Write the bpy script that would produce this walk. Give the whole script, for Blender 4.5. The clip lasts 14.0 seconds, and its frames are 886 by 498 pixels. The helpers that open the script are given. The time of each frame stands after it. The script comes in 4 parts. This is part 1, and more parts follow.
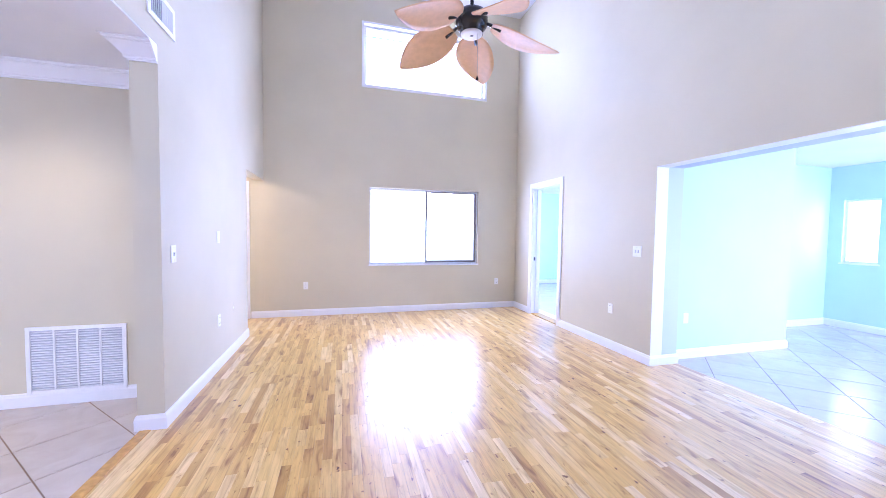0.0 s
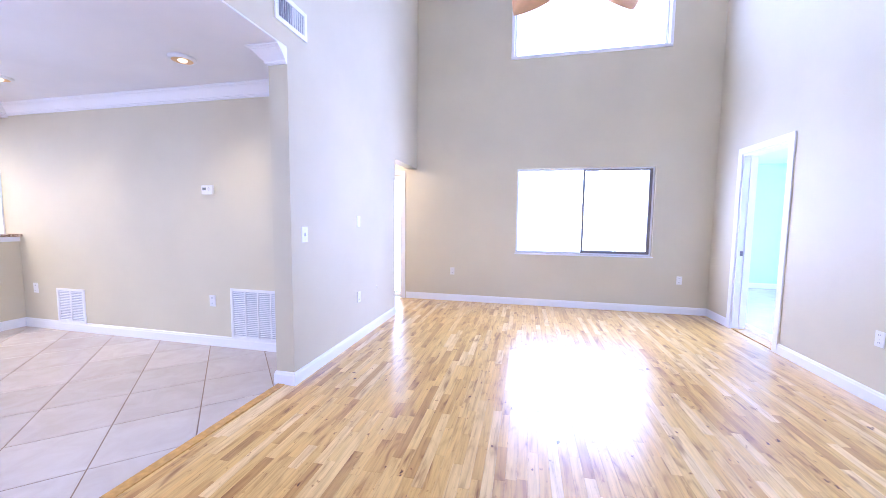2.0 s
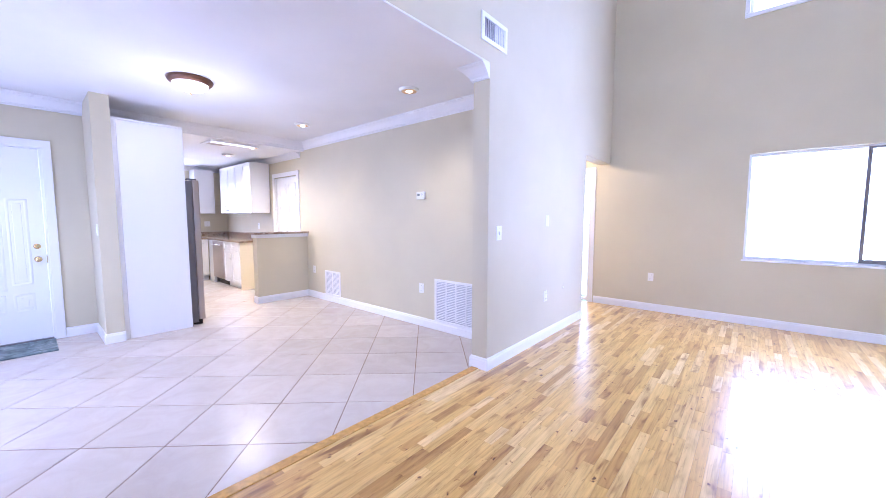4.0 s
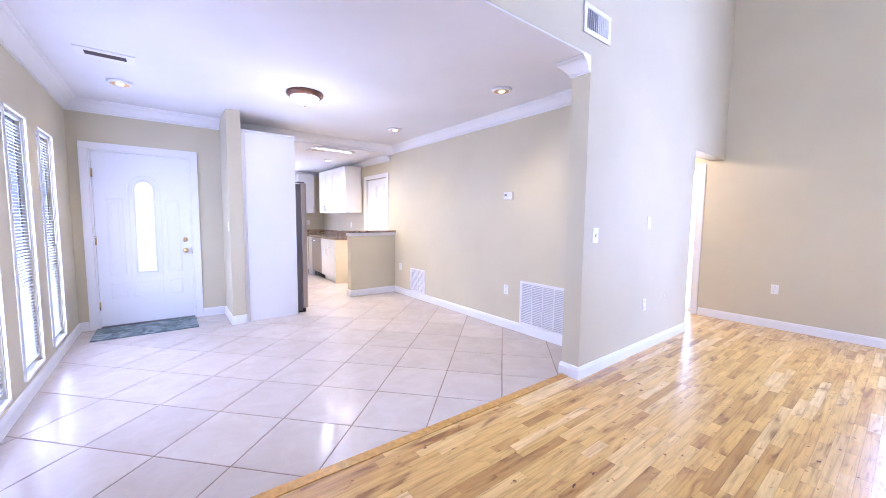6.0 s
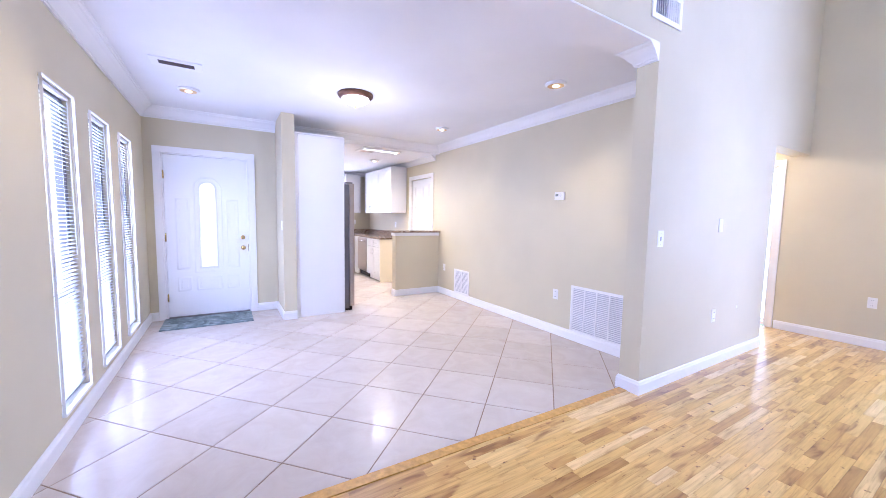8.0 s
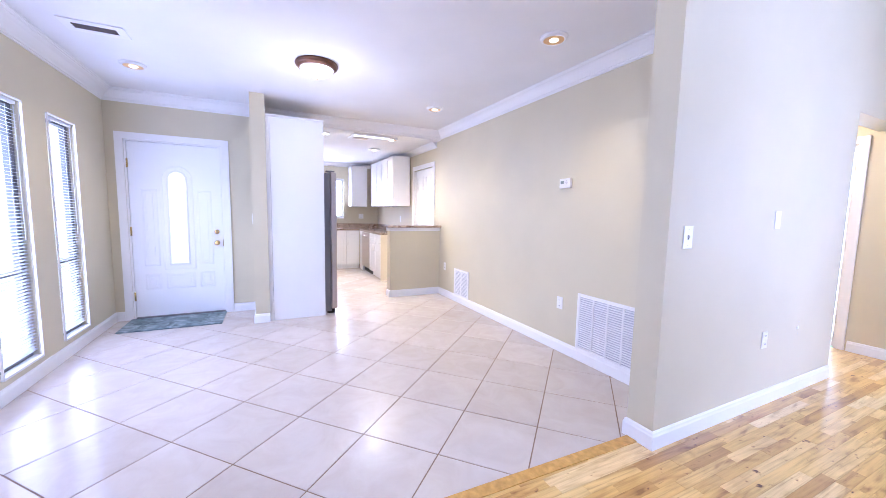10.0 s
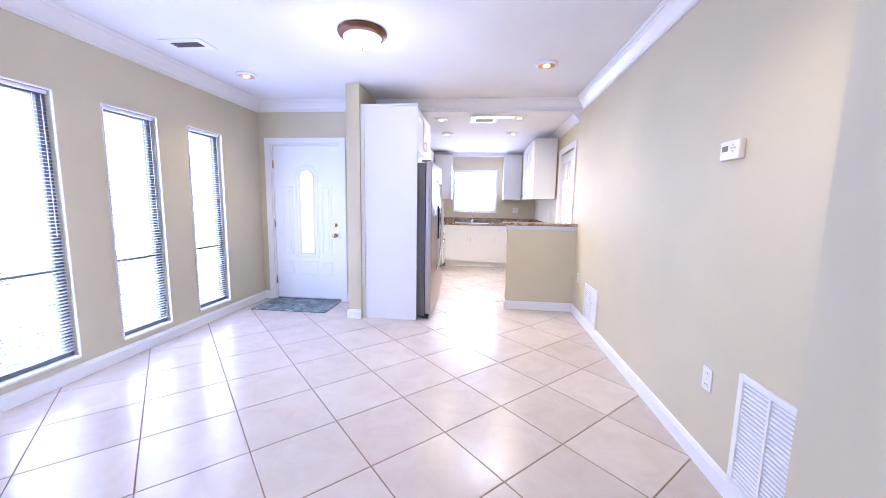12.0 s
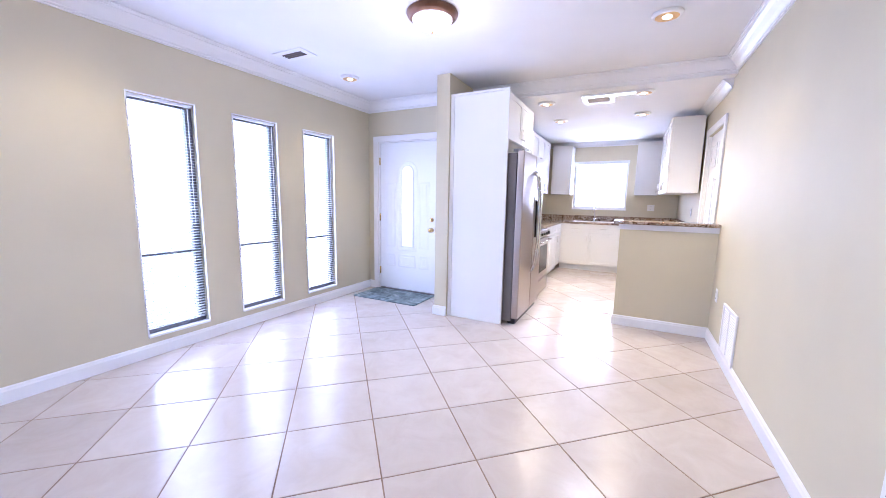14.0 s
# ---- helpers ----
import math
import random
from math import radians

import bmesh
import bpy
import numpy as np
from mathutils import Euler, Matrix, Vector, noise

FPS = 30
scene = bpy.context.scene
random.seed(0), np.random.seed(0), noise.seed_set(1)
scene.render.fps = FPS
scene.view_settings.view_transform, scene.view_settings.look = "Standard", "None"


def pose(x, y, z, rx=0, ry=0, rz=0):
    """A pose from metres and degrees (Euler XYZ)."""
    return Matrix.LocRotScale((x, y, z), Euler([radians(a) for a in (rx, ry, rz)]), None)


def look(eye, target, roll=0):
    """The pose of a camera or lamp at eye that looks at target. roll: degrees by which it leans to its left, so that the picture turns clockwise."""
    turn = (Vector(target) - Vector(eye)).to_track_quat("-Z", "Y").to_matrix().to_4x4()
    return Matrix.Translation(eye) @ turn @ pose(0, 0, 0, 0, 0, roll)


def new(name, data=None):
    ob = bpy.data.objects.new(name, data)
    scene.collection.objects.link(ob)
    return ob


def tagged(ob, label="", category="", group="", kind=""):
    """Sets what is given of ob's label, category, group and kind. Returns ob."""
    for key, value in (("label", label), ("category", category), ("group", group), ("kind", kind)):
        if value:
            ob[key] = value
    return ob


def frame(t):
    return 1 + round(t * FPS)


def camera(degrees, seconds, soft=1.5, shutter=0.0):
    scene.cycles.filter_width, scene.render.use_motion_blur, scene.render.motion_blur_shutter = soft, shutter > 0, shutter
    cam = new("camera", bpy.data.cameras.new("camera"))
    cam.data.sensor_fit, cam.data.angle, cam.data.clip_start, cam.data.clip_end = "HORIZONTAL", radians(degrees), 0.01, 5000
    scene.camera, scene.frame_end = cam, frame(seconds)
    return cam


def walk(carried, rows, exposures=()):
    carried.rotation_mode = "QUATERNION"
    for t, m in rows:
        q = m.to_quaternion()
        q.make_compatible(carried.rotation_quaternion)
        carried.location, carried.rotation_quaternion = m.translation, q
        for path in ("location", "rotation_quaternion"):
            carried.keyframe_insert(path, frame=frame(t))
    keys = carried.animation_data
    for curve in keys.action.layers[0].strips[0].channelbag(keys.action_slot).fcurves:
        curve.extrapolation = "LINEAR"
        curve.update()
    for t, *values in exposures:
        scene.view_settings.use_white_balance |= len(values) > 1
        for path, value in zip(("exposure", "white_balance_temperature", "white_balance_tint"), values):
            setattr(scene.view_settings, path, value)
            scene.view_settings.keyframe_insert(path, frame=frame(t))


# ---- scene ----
cam = camera(101.7, 14.0, soft=0.6)
PATH = [
    (0, (0.575, 0.47, 1.375), (1.112, 2.395, 1.285), 0.8),
    (0.5, (0.739, 0.575, 1.36), (1.266, 2.501, 1.258), 0.9),
    (1, (0.891, 0.73, 1.366), (1.342, 2.674, 1.241), 0.9),
    (1.5, (1.082, 0.823, 1.35), (1.096, 2.817, 1.205), 0.6),
    (2, (1.151, 0.88, 1.329), (0.71, 2.824, 1.166), 0.6),
    (2.5, (1.144, 0.833, 1.354), (0.442, 2.697, 1.173), 0.6),
    (3, (1.176, 0.794, 1.362), (0.204, 2.531, 1.171), 0.4),
    (3.5, (1.159, 0.776, 1.327), (-0.011, 2.389, 1.151), 0.3),
    (3.7, (1.133, 0.774, 1.318), (-0.094, 2.344, 1.148), 0.2),
    (6, (1.011, 0.666, 1.317), (-0.571, 1.878, 1.152), 0.6),
    (6.5, (0.97, 0.638, 1.308), (-0.662, 1.785, 1.154), 0.8),
    (7, (0.935, 0.609, 1.328), (-0.741, 1.688, 1.162), 0.8),
    (7.2, (0.937, 0.607, 1.315), (-0.752, 1.666, 1.153), 0.9),
    (9.3, (0.782, 1.007, 1.325), (-0.949, 1.991, 1.139), 1.1),
    (9.5, (0.76, 1.098, 1.303), (-0.987, 2.054, 1.123), 1.1),
    (10, (0.594, 1.416, 1.299), (-1.196, 2.289, 1.104), 1.1),
    (10.5, (0.436, 1.787, 1.317), (-1.417, 2.508, 1.098), 1.2),
    (11, (0.249, 2.173, 1.32), (-1.706, 2.522, 1.085), 1.0),
    (11.5, (0.059, 2.478, 1.344), (-1.925, 2.527, 1.1), 1.0),
    (12, (-0.095, 2.757, 1.331), (-2.068, 2.55, 1.08), 1.0),
    (12.5, (-0.223, 2.936, 1.315), (-2.146, 2.45, 1.062), 1.0),
    (13, (-0.365, 3.052, 1.322), (-2.234, 2.387, 1.064), 1.0),
    (13.5, (-0.453, 3.143, 1.317), (-2.271, 2.356, 1.046), 1.0),
    (14, (-0.498, 3.173, 1.297), (-2.259, 2.265, 1.023), 1.0),
]
walk(cam, [(t, look(eye, target, roll)) for t, eye, target, roll in PATH], exposures=[(0.0, -0.33, 4620.0, 29.0), (2.0, -0.31, 4560.0, 28.5), (3.7, -0.31, 4570.0, 28.0), (6.0, -0.29, 4720.0, 27.0), (10.0, -0.30, 4670.0, 25.5), (14.0, -0.30, 4690.0, 24.0)])

# ---- world and lights ----
world = bpy.data.worlds.new("sky")
scene.world = world
world.use_nodes = True
_bg = world.node_tree.nodes["Background"]
_sky = world.node_tree.nodes.new("ShaderNodeTexSky")
_sky.sky_type, _sky.sun_disc = "NISHITA", False
_sky.sun_elevation, _sky.sun_rotation = radians(62), radians(200)
world.node_tree.links.new(_sky.outputs[0], _bg.inputs[0])
_bg.inputs[1].default_value = 0.10

_sun = bpy.data.lights.new("sun", "SUN")
_sun.energy, _sun.angle, _sun.color = 2.5, radians(0.53), (1.0, 0.95, 0.88)
new("sun", _sun).matrix_world = look((0, 0, 20), (2.0, 5.5, 0))

DAY = (0.73, 0.745, 1.0)
WARM = (1.0, 0.73, 0.34)


def daylight(name, centre, facing, w, h, glow, colour=DAY):
    """Sky light standing in a window's or an added opening: glow is its radiance."""
    lamp = bpy.data.lights.new(name, "AREA")
    lamp.shape, lamp.size, lamp.size_y = "RECTANGLE", w, h
    lamp.energy, lamp.color = glow * w * h * math.pi, colour
    ob = new(name, lamp)
    ob.matrix_world = look(centre, Vector(centre) + Vector(facing))
    return ob


daylight("window_light_north_low", (1.98, 6.66, 1.47), (0, -1, 0), 1.90, 1.26, 10.0)
daylight("window_light_north_high", (1.98, 6.66, 4.27), (0, -1, 0), 2.05, 0.96, 10.0)
for _x in (-2.115, -2.912, -3.73):
    daylight("window_light_entry", (_x, -0.168, 1.105), (0, 1, 0), 0.44, 1.84, 5.6)
daylight("window_light_kitchen", (-8.36, 2.59, 1.615), (1, 0, 0), 0.93, 0.85, 13.0, (0.96, 0.90, 0.92))
daylight("window_light_east", (8.03, 3.98, 1.48), (-1, 0, 0), 0.38, 0.92, 3.0)
# added fill for the blue room, from an unseen south opening
daylight("window_light_east_south", (6.4, -0.20, 1.15), (0, 1, 0), 2.3, 2.0, 11.0, (0.72, 0.72, 1.0))
# added fill for the living room, in an unseen opening of the south wall
daylight("window_light_living_south", (1.4, -0.20, 3.9), (0, 1, 0), 1.9, 0.9, 3.5, (0.72, 0.72, 1.0))
# strong added fill that brightens the bedroom from an unseen opening
daylight("window_light_bedroom", (6.97, 6.2, 1.5), (-1, 0, 0), 1.1, 1.1, 70.0)


def spot(name, x, y, z, watts, blend=0.9, cone=120, colour=WARM):
    lamp = bpy.data.lights.new(name, "SPOT")
    lamp.energy, lamp.color, lamp.spot_size, lamp.spot_blend, lamp.shadow_soft_size = watts, colour, radians(cone), blend, 0.20
    ob = new(name, lamp)
    ob.matrix_world = look((x, y, z), (x, y + 0.001, z - 1))
    return ob


# ---- materials ----
def mat(name):
    m = bpy.data.materials.new(name)
    m.use_nodes = True
    nt = m.node_tree
    return m, nt, nt.nodes["Principled BSDF"]


def node(nt, kind, **inputs):
    n = nt.nodes.new(kind)
    for key, value in inputs.items():
        n.inputs[key.replace("_", " ")].default_value = value
    return n


def ramp(nt, src, stops):
    r = nt.nodes.new("ShaderNodeValToRGB")
    els = r.color_ramp.elements
    while len(els) < len(stops):
        els.new(0.5)
    for e, (p, c) in zip(els, stops):
        e.position, e.color = p, (*c, 1)
    nt.links.new(src, r.inputs[0])
    return r.outputs[0]


def paint(name, rgb, rough=0.6, grain=380.0, bump=0.05, vary=0.04, patch=1.3):
    """Rolled wall paint: faint roller stipple and broad, weak unevenness."""
    m, nt, b = mat(name)
    co = nt.nodes.new("ShaderNodeTexCoord")
    geo = nt.nodes.new("ShaderNodeNewGeometry")
    big = node(nt, "ShaderNodeTexNoise", Scale=patch, Detail=4.0)
    nt.links.new(geo.outputs["Position"], big.inputs["Vector"])
    lo = tuple(c * (1 - vary) for c in rgb)
    hi = tuple(min(1, c * (1 + vary)) for c in rgb)
    nt.links.new(ramp(nt, big.outputs[0], [(0.3, lo), (0.7, hi)]), b.inputs["Base Color"])
    fine = node(nt, "ShaderNodeTexNoise", Scale=grain, Detail=2.0)
    nt.links.new(geo.outputs["Position"], fine.inputs["Vector"])
    bp = node(nt, "ShaderNodeBump", Strength=bump, Distance=0.002)
    nt.links.new(fine.outputs[0], bp.inputs["Height"])
    nt.links.new(bp.outputs[0], b.inputs["Normal"])
    b.inputs["Roughness"].default_value = rough
    return m


def plain(name, rgb, rough=0.4, metal=0.0, coat=0.0, vary=0.05, scale=12.0):
    m, nt, b = mat(name)
    geo = nt.nodes.new("ShaderNodeNewGeometry")
    n = node(nt, "ShaderNodeTexNoise", Scale=scale, Detail=3.0)
    nt.links.new(geo.outputs["Position"], n.inputs["Vector"])
    lo = tuple(c * (1 - vary) for c in rgb)
    hi = tuple(min(1, c * (1 + vary)) for c in rgb)
    nt.links.new(ramp(nt, n.outputs[0], [(0.3, lo), (0.7, hi)]), b.inputs["Base Color"])
    mr = nt.nodes.new("ShaderNodeMapRange")
    mr.inputs["To Min"].default_value, mr.inputs["To Max"].default_value = rough * 0.85, min(1, rough * 1.15)
    nt.links.new(n.outputs[0], mr.inputs[0])
    nt.links.new(mr.outputs[0], b.inputs["Roughness"])
    b.inputs["Metallic"].default_value = metal
    b.inputs["Coat Weight"].default_value = coat
    return m


def glow(name, rgb, strength):
    m, nt, b = mat(name)
    b.inputs["Base Color"].default_value = (0.9, 0.88, 0.82, 1)
    b.inputs["Emission Color"].default_value = (*rgb, 1)
    b.inputs["Emission Strength"].default_value = strength
    b.inputs["Roughness"].default_value = 0.3
    return m


def glass_mat():
    m, nt, b = mat("window_glass")
    nt.nodes.remove(b)
    out = nt.nodes["Material Output"]
    tr = nt.nodes.new("ShaderNodeBsdfTransparent")
    gl = node(nt, "ShaderNodeBsdfGlossy", Roughness=0.02)
    mx = node(nt, "ShaderNodeMixShader", Fac=0.06)
    nt.links.new(tr.outputs[0], mx.inputs[1])
    nt.links.new(gl.outputs[0], mx.inputs[2])
    nt.links.new(mx.outputs[0], out.inputs[0])
    return m


def oak(name, single):
    """Strip oak with a satin lacquer; the tone changes from strip to strip."""
    m, nt, b = mat(name)
    geo = nt.nodes.new("ShaderNodeNewGeometry")
    if single:
        rnd = nt.nodes.new("ShaderNodeObjectInfo").outputs["Random"]
    else:
        rnd = geo.outputs["Random Per Island"]
    tone = ramp(nt, rnd, [(0.0, (0.46, 0.26, 0.06)), (0.09, (0.58, 0.35, 0.085)), (0.22, (0.67, 0.43, 0.115)), (0.70, (0.72, 0.49, 0.15)), (0.88, (0.77, 0.56, 0.22)), (1.0, (0.82, 0.64, 0.32))])
    comb = nt.nodes.new("ShaderNodeCombineXYZ")
    for k in range(3):
        mul = nt.nodes.new("ShaderNodeMath")
        mul.operation = "MULTIPLY"
        mul.inputs[1].default_value = (37.0, 91.0, 53.0)[k]
        nt.links.new(rnd, mul.inputs[0])
        nt.links.new(mul.outputs[0], comb.inputs[k])
    add = nt.nodes.new("ShaderNodeVectorMath")
    nt.links.new(geo.outputs["Position"], add.inputs[0])
    nt.links.new(comb.outputs[0], add.inputs[1])
    mp = nt.nodes.new("ShaderNodeMapping")
    mp.inputs["Scale"].default_value = (60.0, 2.6, 20.0)
    nt.links.new(add.outputs[0], mp.inputs[0])
    grain = node(nt, "ShaderNodeTexNoise", Scale=1.0, Detail=6.0, Roughness=0.62, Distortion=0.6)
    nt.links.new(mp.outputs[0], grain.inputs["Vector"])
    gr = ramp(nt, grain.outputs[0], [(0.28, (0.66, 0.56, 0.45)), (0.45, (0.94, 0.91, 0.87)), (0.62, (1.08, 1.07, 1.05))])
    mp2 = nt.nodes.new("ShaderNodeMapping")
    mp2.inputs["Scale"].default_value = (24.0, 15.0, 5.0)
    nt.links.new(add.outputs[0], mp2.inputs[0])
    knot = node(nt, "ShaderNodeTexNoise", Scale=1.0, Detail=2.0)
    nt.links.new(mp2.outputs[0], knot.inputs["Vector"])
    kn = ramp(nt, knot.outputs[0], [(0.24, (0.16, 0.09, 0.05)), (0.285, (0.80, 0.70, 0.60)), (0.33, (1.0, 1.0, 1.0))])
    m1 = node(nt, "ShaderNodeMixRGB", Fac=1.0)
    m1.blend_type = "MULTIPLY"
    nt.links.new(tone, m1.inputs[1])
    nt.links.new(gr, m1.inputs[2])
    m2 = node(nt, "ShaderNodeMixRGB", Fac=1.0)
    m2.blend_type = "MULTIPLY"
    nt.links.new(m1.outputs[0], m2.inputs[1])
    nt.links.new(kn, m2.inputs[2])
    mp3 = nt.nodes.new("ShaderNodeMapping")
    mp3.inputs["Scale"].default_value = (60.0, 11.0, 20.0)
    nt.links.new(add.outputs[0], mp3.inputs[0])
    streak = node(nt, "ShaderNodeTexNoise", Scale=1.0, Detail=3.0, Roughness=0.5, Distortion=1.2)
    nt.links.new(mp3.outputs[0], streak.inputs["Vector"])
    st = ramp(nt, streak.outputs[0], [(0.22, (0.42, 0.28, 0.16)), (0.31, (0.94, 0.91, 0.87)), (0.38, (1.0, 1.0, 1.0))])
    m3 = node(nt, "ShaderNodeMixRGB", Fac=1.0)
    m3.blend_type = "MULTIPLY"
    nt.links.new(m2.outputs[0], m3.inputs[1])
    nt.links.new(st, m3.inputs[2])
    mp4 = nt.nodes.new("ShaderNodeMapping")
    mp4.inputs["Scale"].default_value = (14.0, 3.2, 5.0)
    nt.links.new(add.outputs[0], mp4.inputs[0])
    blotch = node(nt, "ShaderNodeTexNoise", Scale=1.0, Detail=2.0, Distortion=0.8)
    nt.links.new(mp4.outputs[0], blotch.inputs["Vector"])
    bl = ramp(nt, blotch.outputs[0], [(0.27, (0.48, 0.36, 0.24)), (0.38, (0.86, 0.80, 0.72)), (0.48, (0.98, 0.97, 0.95)), (0.68, (1.08, 1.08, 1.08))])
    m4 = node(nt, "ShaderNodeMixRGB", Fac=1.0)
    m4.blend_type = "MULTIPLY"
    nt.links.new(m3.outputs[0], m4.inputs[1])
    nt.links.new(bl, m4.inputs[2])
    nt.links.new(m4.outputs[0], b.inputs["Base Color"])
    b.inputs["Roughness"].default_value = 0.30
    b.inputs["Coat Weight"].default_value = 0.6
    wear = node(nt, "ShaderNodeTexNoise", Scale=3.0, Detail=4.0)
    nt.links.new(geo.outputs["Position"], wear.inputs["Vector"])
    mr = nt.nodes.new("ShaderNodeMapRange")
    mr.inputs["To Min"].default_value, mr.inputs["To Max"].default_value = 0.15, 0.30
    nt.links.new(wear.outputs[0], mr.inputs[0])
    nt.links.new(mr.outputs[0], b.inputs["Coat Roughness"])
    bp = node(nt, "ShaderNodeBump", Strength=0.06, Distance=0.002)
    nt.links.new(grain.outputs[0], bp.inputs["Height"])
    nt.links.new(bp.outputs[0], b.inputs["Normal"])
    return m


def tile_mat(name, single):
    """Glazed ceramic: a pale pinkish beige with soft clouding."""
    m, nt, b = mat(name)
    geo = nt.nodes.new("ShaderNodeNewGeometry")
    rnd = nt.nodes.new("ShaderNodeObjectInfo").outputs["Random"] if single else geo.outputs["Random Per Island"]
    tone = ramp(nt, rnd, [(0.0, (0.56, 0.505, 0.445)), (1.0, (0.63, 0.575, 0.515))])
    cloud = node(nt, "ShaderNodeTexNoise", Scale=5.0, Detail=6.0, Roughness=0.6, Distortion=0.8)
    nt.links.new(geo.outputs["Position"], cloud.inputs["Vector"])
    cl = ramp(nt, cloud.outputs[0], [(0.3, (0.90, 0.87, 0.84)), (0.65, (1.0, 1.0, 1.0))])
    mx = node(nt, "ShaderNodeMixRGB", Fac=1.0)
    mx.blend_type = "MULTIPLY"
    nt.links.new(tone, mx.inputs[1])
    nt.links.new(cl, mx.inputs[2])
    nt.links.new(mx.outputs[0], b.inputs["Base Color"])
    mr = nt.nodes.new("ShaderNodeMapRange")
    mr.inputs["To Min"].default_value, mr.inputs["To Max"].default_value = 0.15, 0.27
    nt.links.new(cloud.outputs[0], mr.inputs[0])
    nt.links.new(mr.outputs[0], b.inputs["Roughness"])
    b.inputs["Specular IOR Level"].default_value = 0.42
    wav = node(nt, "ShaderNodeTexNoise", Scale=7.0, Detail=1.0)
    nt.links.new(geo.outputs["Position"], wav.inputs["Vector"])
    bp = node(nt, "ShaderNodeBump", Strength=0.03, Distance=0.004)
    nt.links.new(wav.outputs[0], bp.inputs["Height"])
    nt.links.new(bp.outputs[0], b.inputs["Normal"])
    return m


def granite_mat():
    m, nt, b = mat("granite")
    geo = nt.nodes.new("ShaderNodeNewGeometry")
    v = node(nt, "ShaderNodeTexVoronoi", Scale=70.0)
    n = node(nt, "ShaderNodeTexNoise", Scale=24.0, Detail=5.0, Distortion=1.5)
    nt.links.new(geo.outputs["Position"], v.inputs["Vector"])
    nt.links.new(geo.outputs["Position"], n.inputs["Vector"])
    c1 = ramp(nt, n.outputs[0], [(0.36, (0.05, 0.03, 0.02)), (0.47, (0.30, 0.20, 0.12)), (0.60, (0.55, 0.47, 0.36)), (0.7, (0.16, 0.10, 0.06))])
    c2 = ramp(nt, v.outputs["Distance"], [(0.1, (0.5, 0.5, 0.5)), (0.5, (1, 1, 1))])
    mx = node(nt, "ShaderNodeMixRGB", Fac=1.0)
    mx.blend_type = "MULTIPLY"
    nt.links.new(c1, mx.inputs[1])
    nt.links.new(c2, mx.inputs[2])
    nt.links.new(mx.outputs[0], b.inputs["Base Color"])
    b.inputs["Roughness"].default_value = 0.12
    return m


def mat_pile():
    m, nt, b = mat("door_mat_pile")
    geo = nt.nodes.new("ShaderNodeNewGeometry")
    n = node(nt, "ShaderNodeTexNoise", Scale=9.0, Detail=5.0, Distortion=1.0)
    f = node(nt, "ShaderNodeTexNoise", Scale=260.0, Detail=2.0)
    nt.links.new(geo.outputs["Position"], n.inputs["Vector"])
    nt.links.new(geo.outputs["Position"], f.inputs["Vector"])
    nt.links.new(ramp(nt, n.outputs[0], [(0.35, (0.10, 0.13, 0.14)), (0.55, (0.20, 0.25, 0.26)), (0.7, (0.34, 0.39, 0.40))]), b.inputs["Base Color"])
    bp = node(nt, "ShaderNodeBump", Strength=0.7, Distance=0.004)
    nt.links.new(f.outputs[0], bp.inputs["Height"])
    nt.links.new(bp.outputs[0], b.inputs["Normal"])
    b.inputs["Roughness"].default_value = 0.95
    return m


def slat_mat():
    """White vinyl that lets some light through."""
    m, nt, b = mat("white_blind_slat")
    tr = node(nt, "ShaderNodeBsdfTranslucent", Color=(0.92, 0.93, 0.95, 1))
    mx = node(nt, "ShaderNodeMixShader", Fac=0.72)
    b.inputs["Base Color"].default_value = (0.84, 0.84, 0.84, 1)
    b.inputs["Roughness"].default_value = 0.4
    nt.links.new(b.outputs[0], mx.inputs[1])
    nt.links.new(tr.outputs[0], mx.inputs[2])
    nt.links.new(mx.outputs[0], nt.nodes["Material Output"].inputs[0])
    return m


def steel_mat():
    m, nt, b = mat("brushed_steel")
    geo = nt.nodes.new("ShaderNodeNewGeometry")
    mp = nt.nodes.new("ShaderNodeMapping")
    mp.inputs["Scale"].default_value = (4.0, 4.0, 400.0)
    n = node(nt, "ShaderNodeTexNoise", Scale=1.0, Detail=3.0)
    nt.links.new(geo.outputs["Position"], mp.inputs[0])
    nt.links.new(mp.outputs[0], n.inputs["Vector"])
    mr = nt.nodes.new("ShaderNodeMapRange")
    mr.inputs["To Min"].default_value, mr.inputs["To Max"].default_value = 0.24, 0.42
    nt.links.new(n.outputs[0], mr.inputs[0])
    nt.links.new(mr.outputs[0], b.inputs["Roughness"])
    b.inputs["Base Color"].default_value = (0.42, 0.36, 0.31, 1)
    b.inputs["Metallic"].default_value = 1.0
    return m


WALL = paint("greige_wall_paint", (0.60, 0.542, 0.375))
CYAN = paint("pale_blue_wall_paint", (0.57, 0.72, 0.745))
CEIL = paint("white_ceiling_paint", (0.80, 0.79, 0.78), rough=0.8, grain=60.0, bump=0.25)
TRIM = paint("white_trim_paint", (0.82, 0.81, 0.80), rough=0.35, grain=900, bump=0.02, vary=0.015)
DOORP = paint("white_door_paint", (0.82, 0.82, 0.82), rough=0.3, grain=500, bump=0.03, vary=0.015)
CABP = paint("white_cabinet_lacquer", (0.83, 0.82, 0.80), rough=0.25, grain=800, bump=0.01, vary=0.015)
PLAST = plain("white_plastic", (0.80, 0.79, 0.76), 0.35, vary=0.02)
DARKSLOT = plain("dark_slot", (0.03, 0.03, 0.03), 0.6)
OAK1, OAKN = oak("oak_strip", True), oak("oak_strips", False)
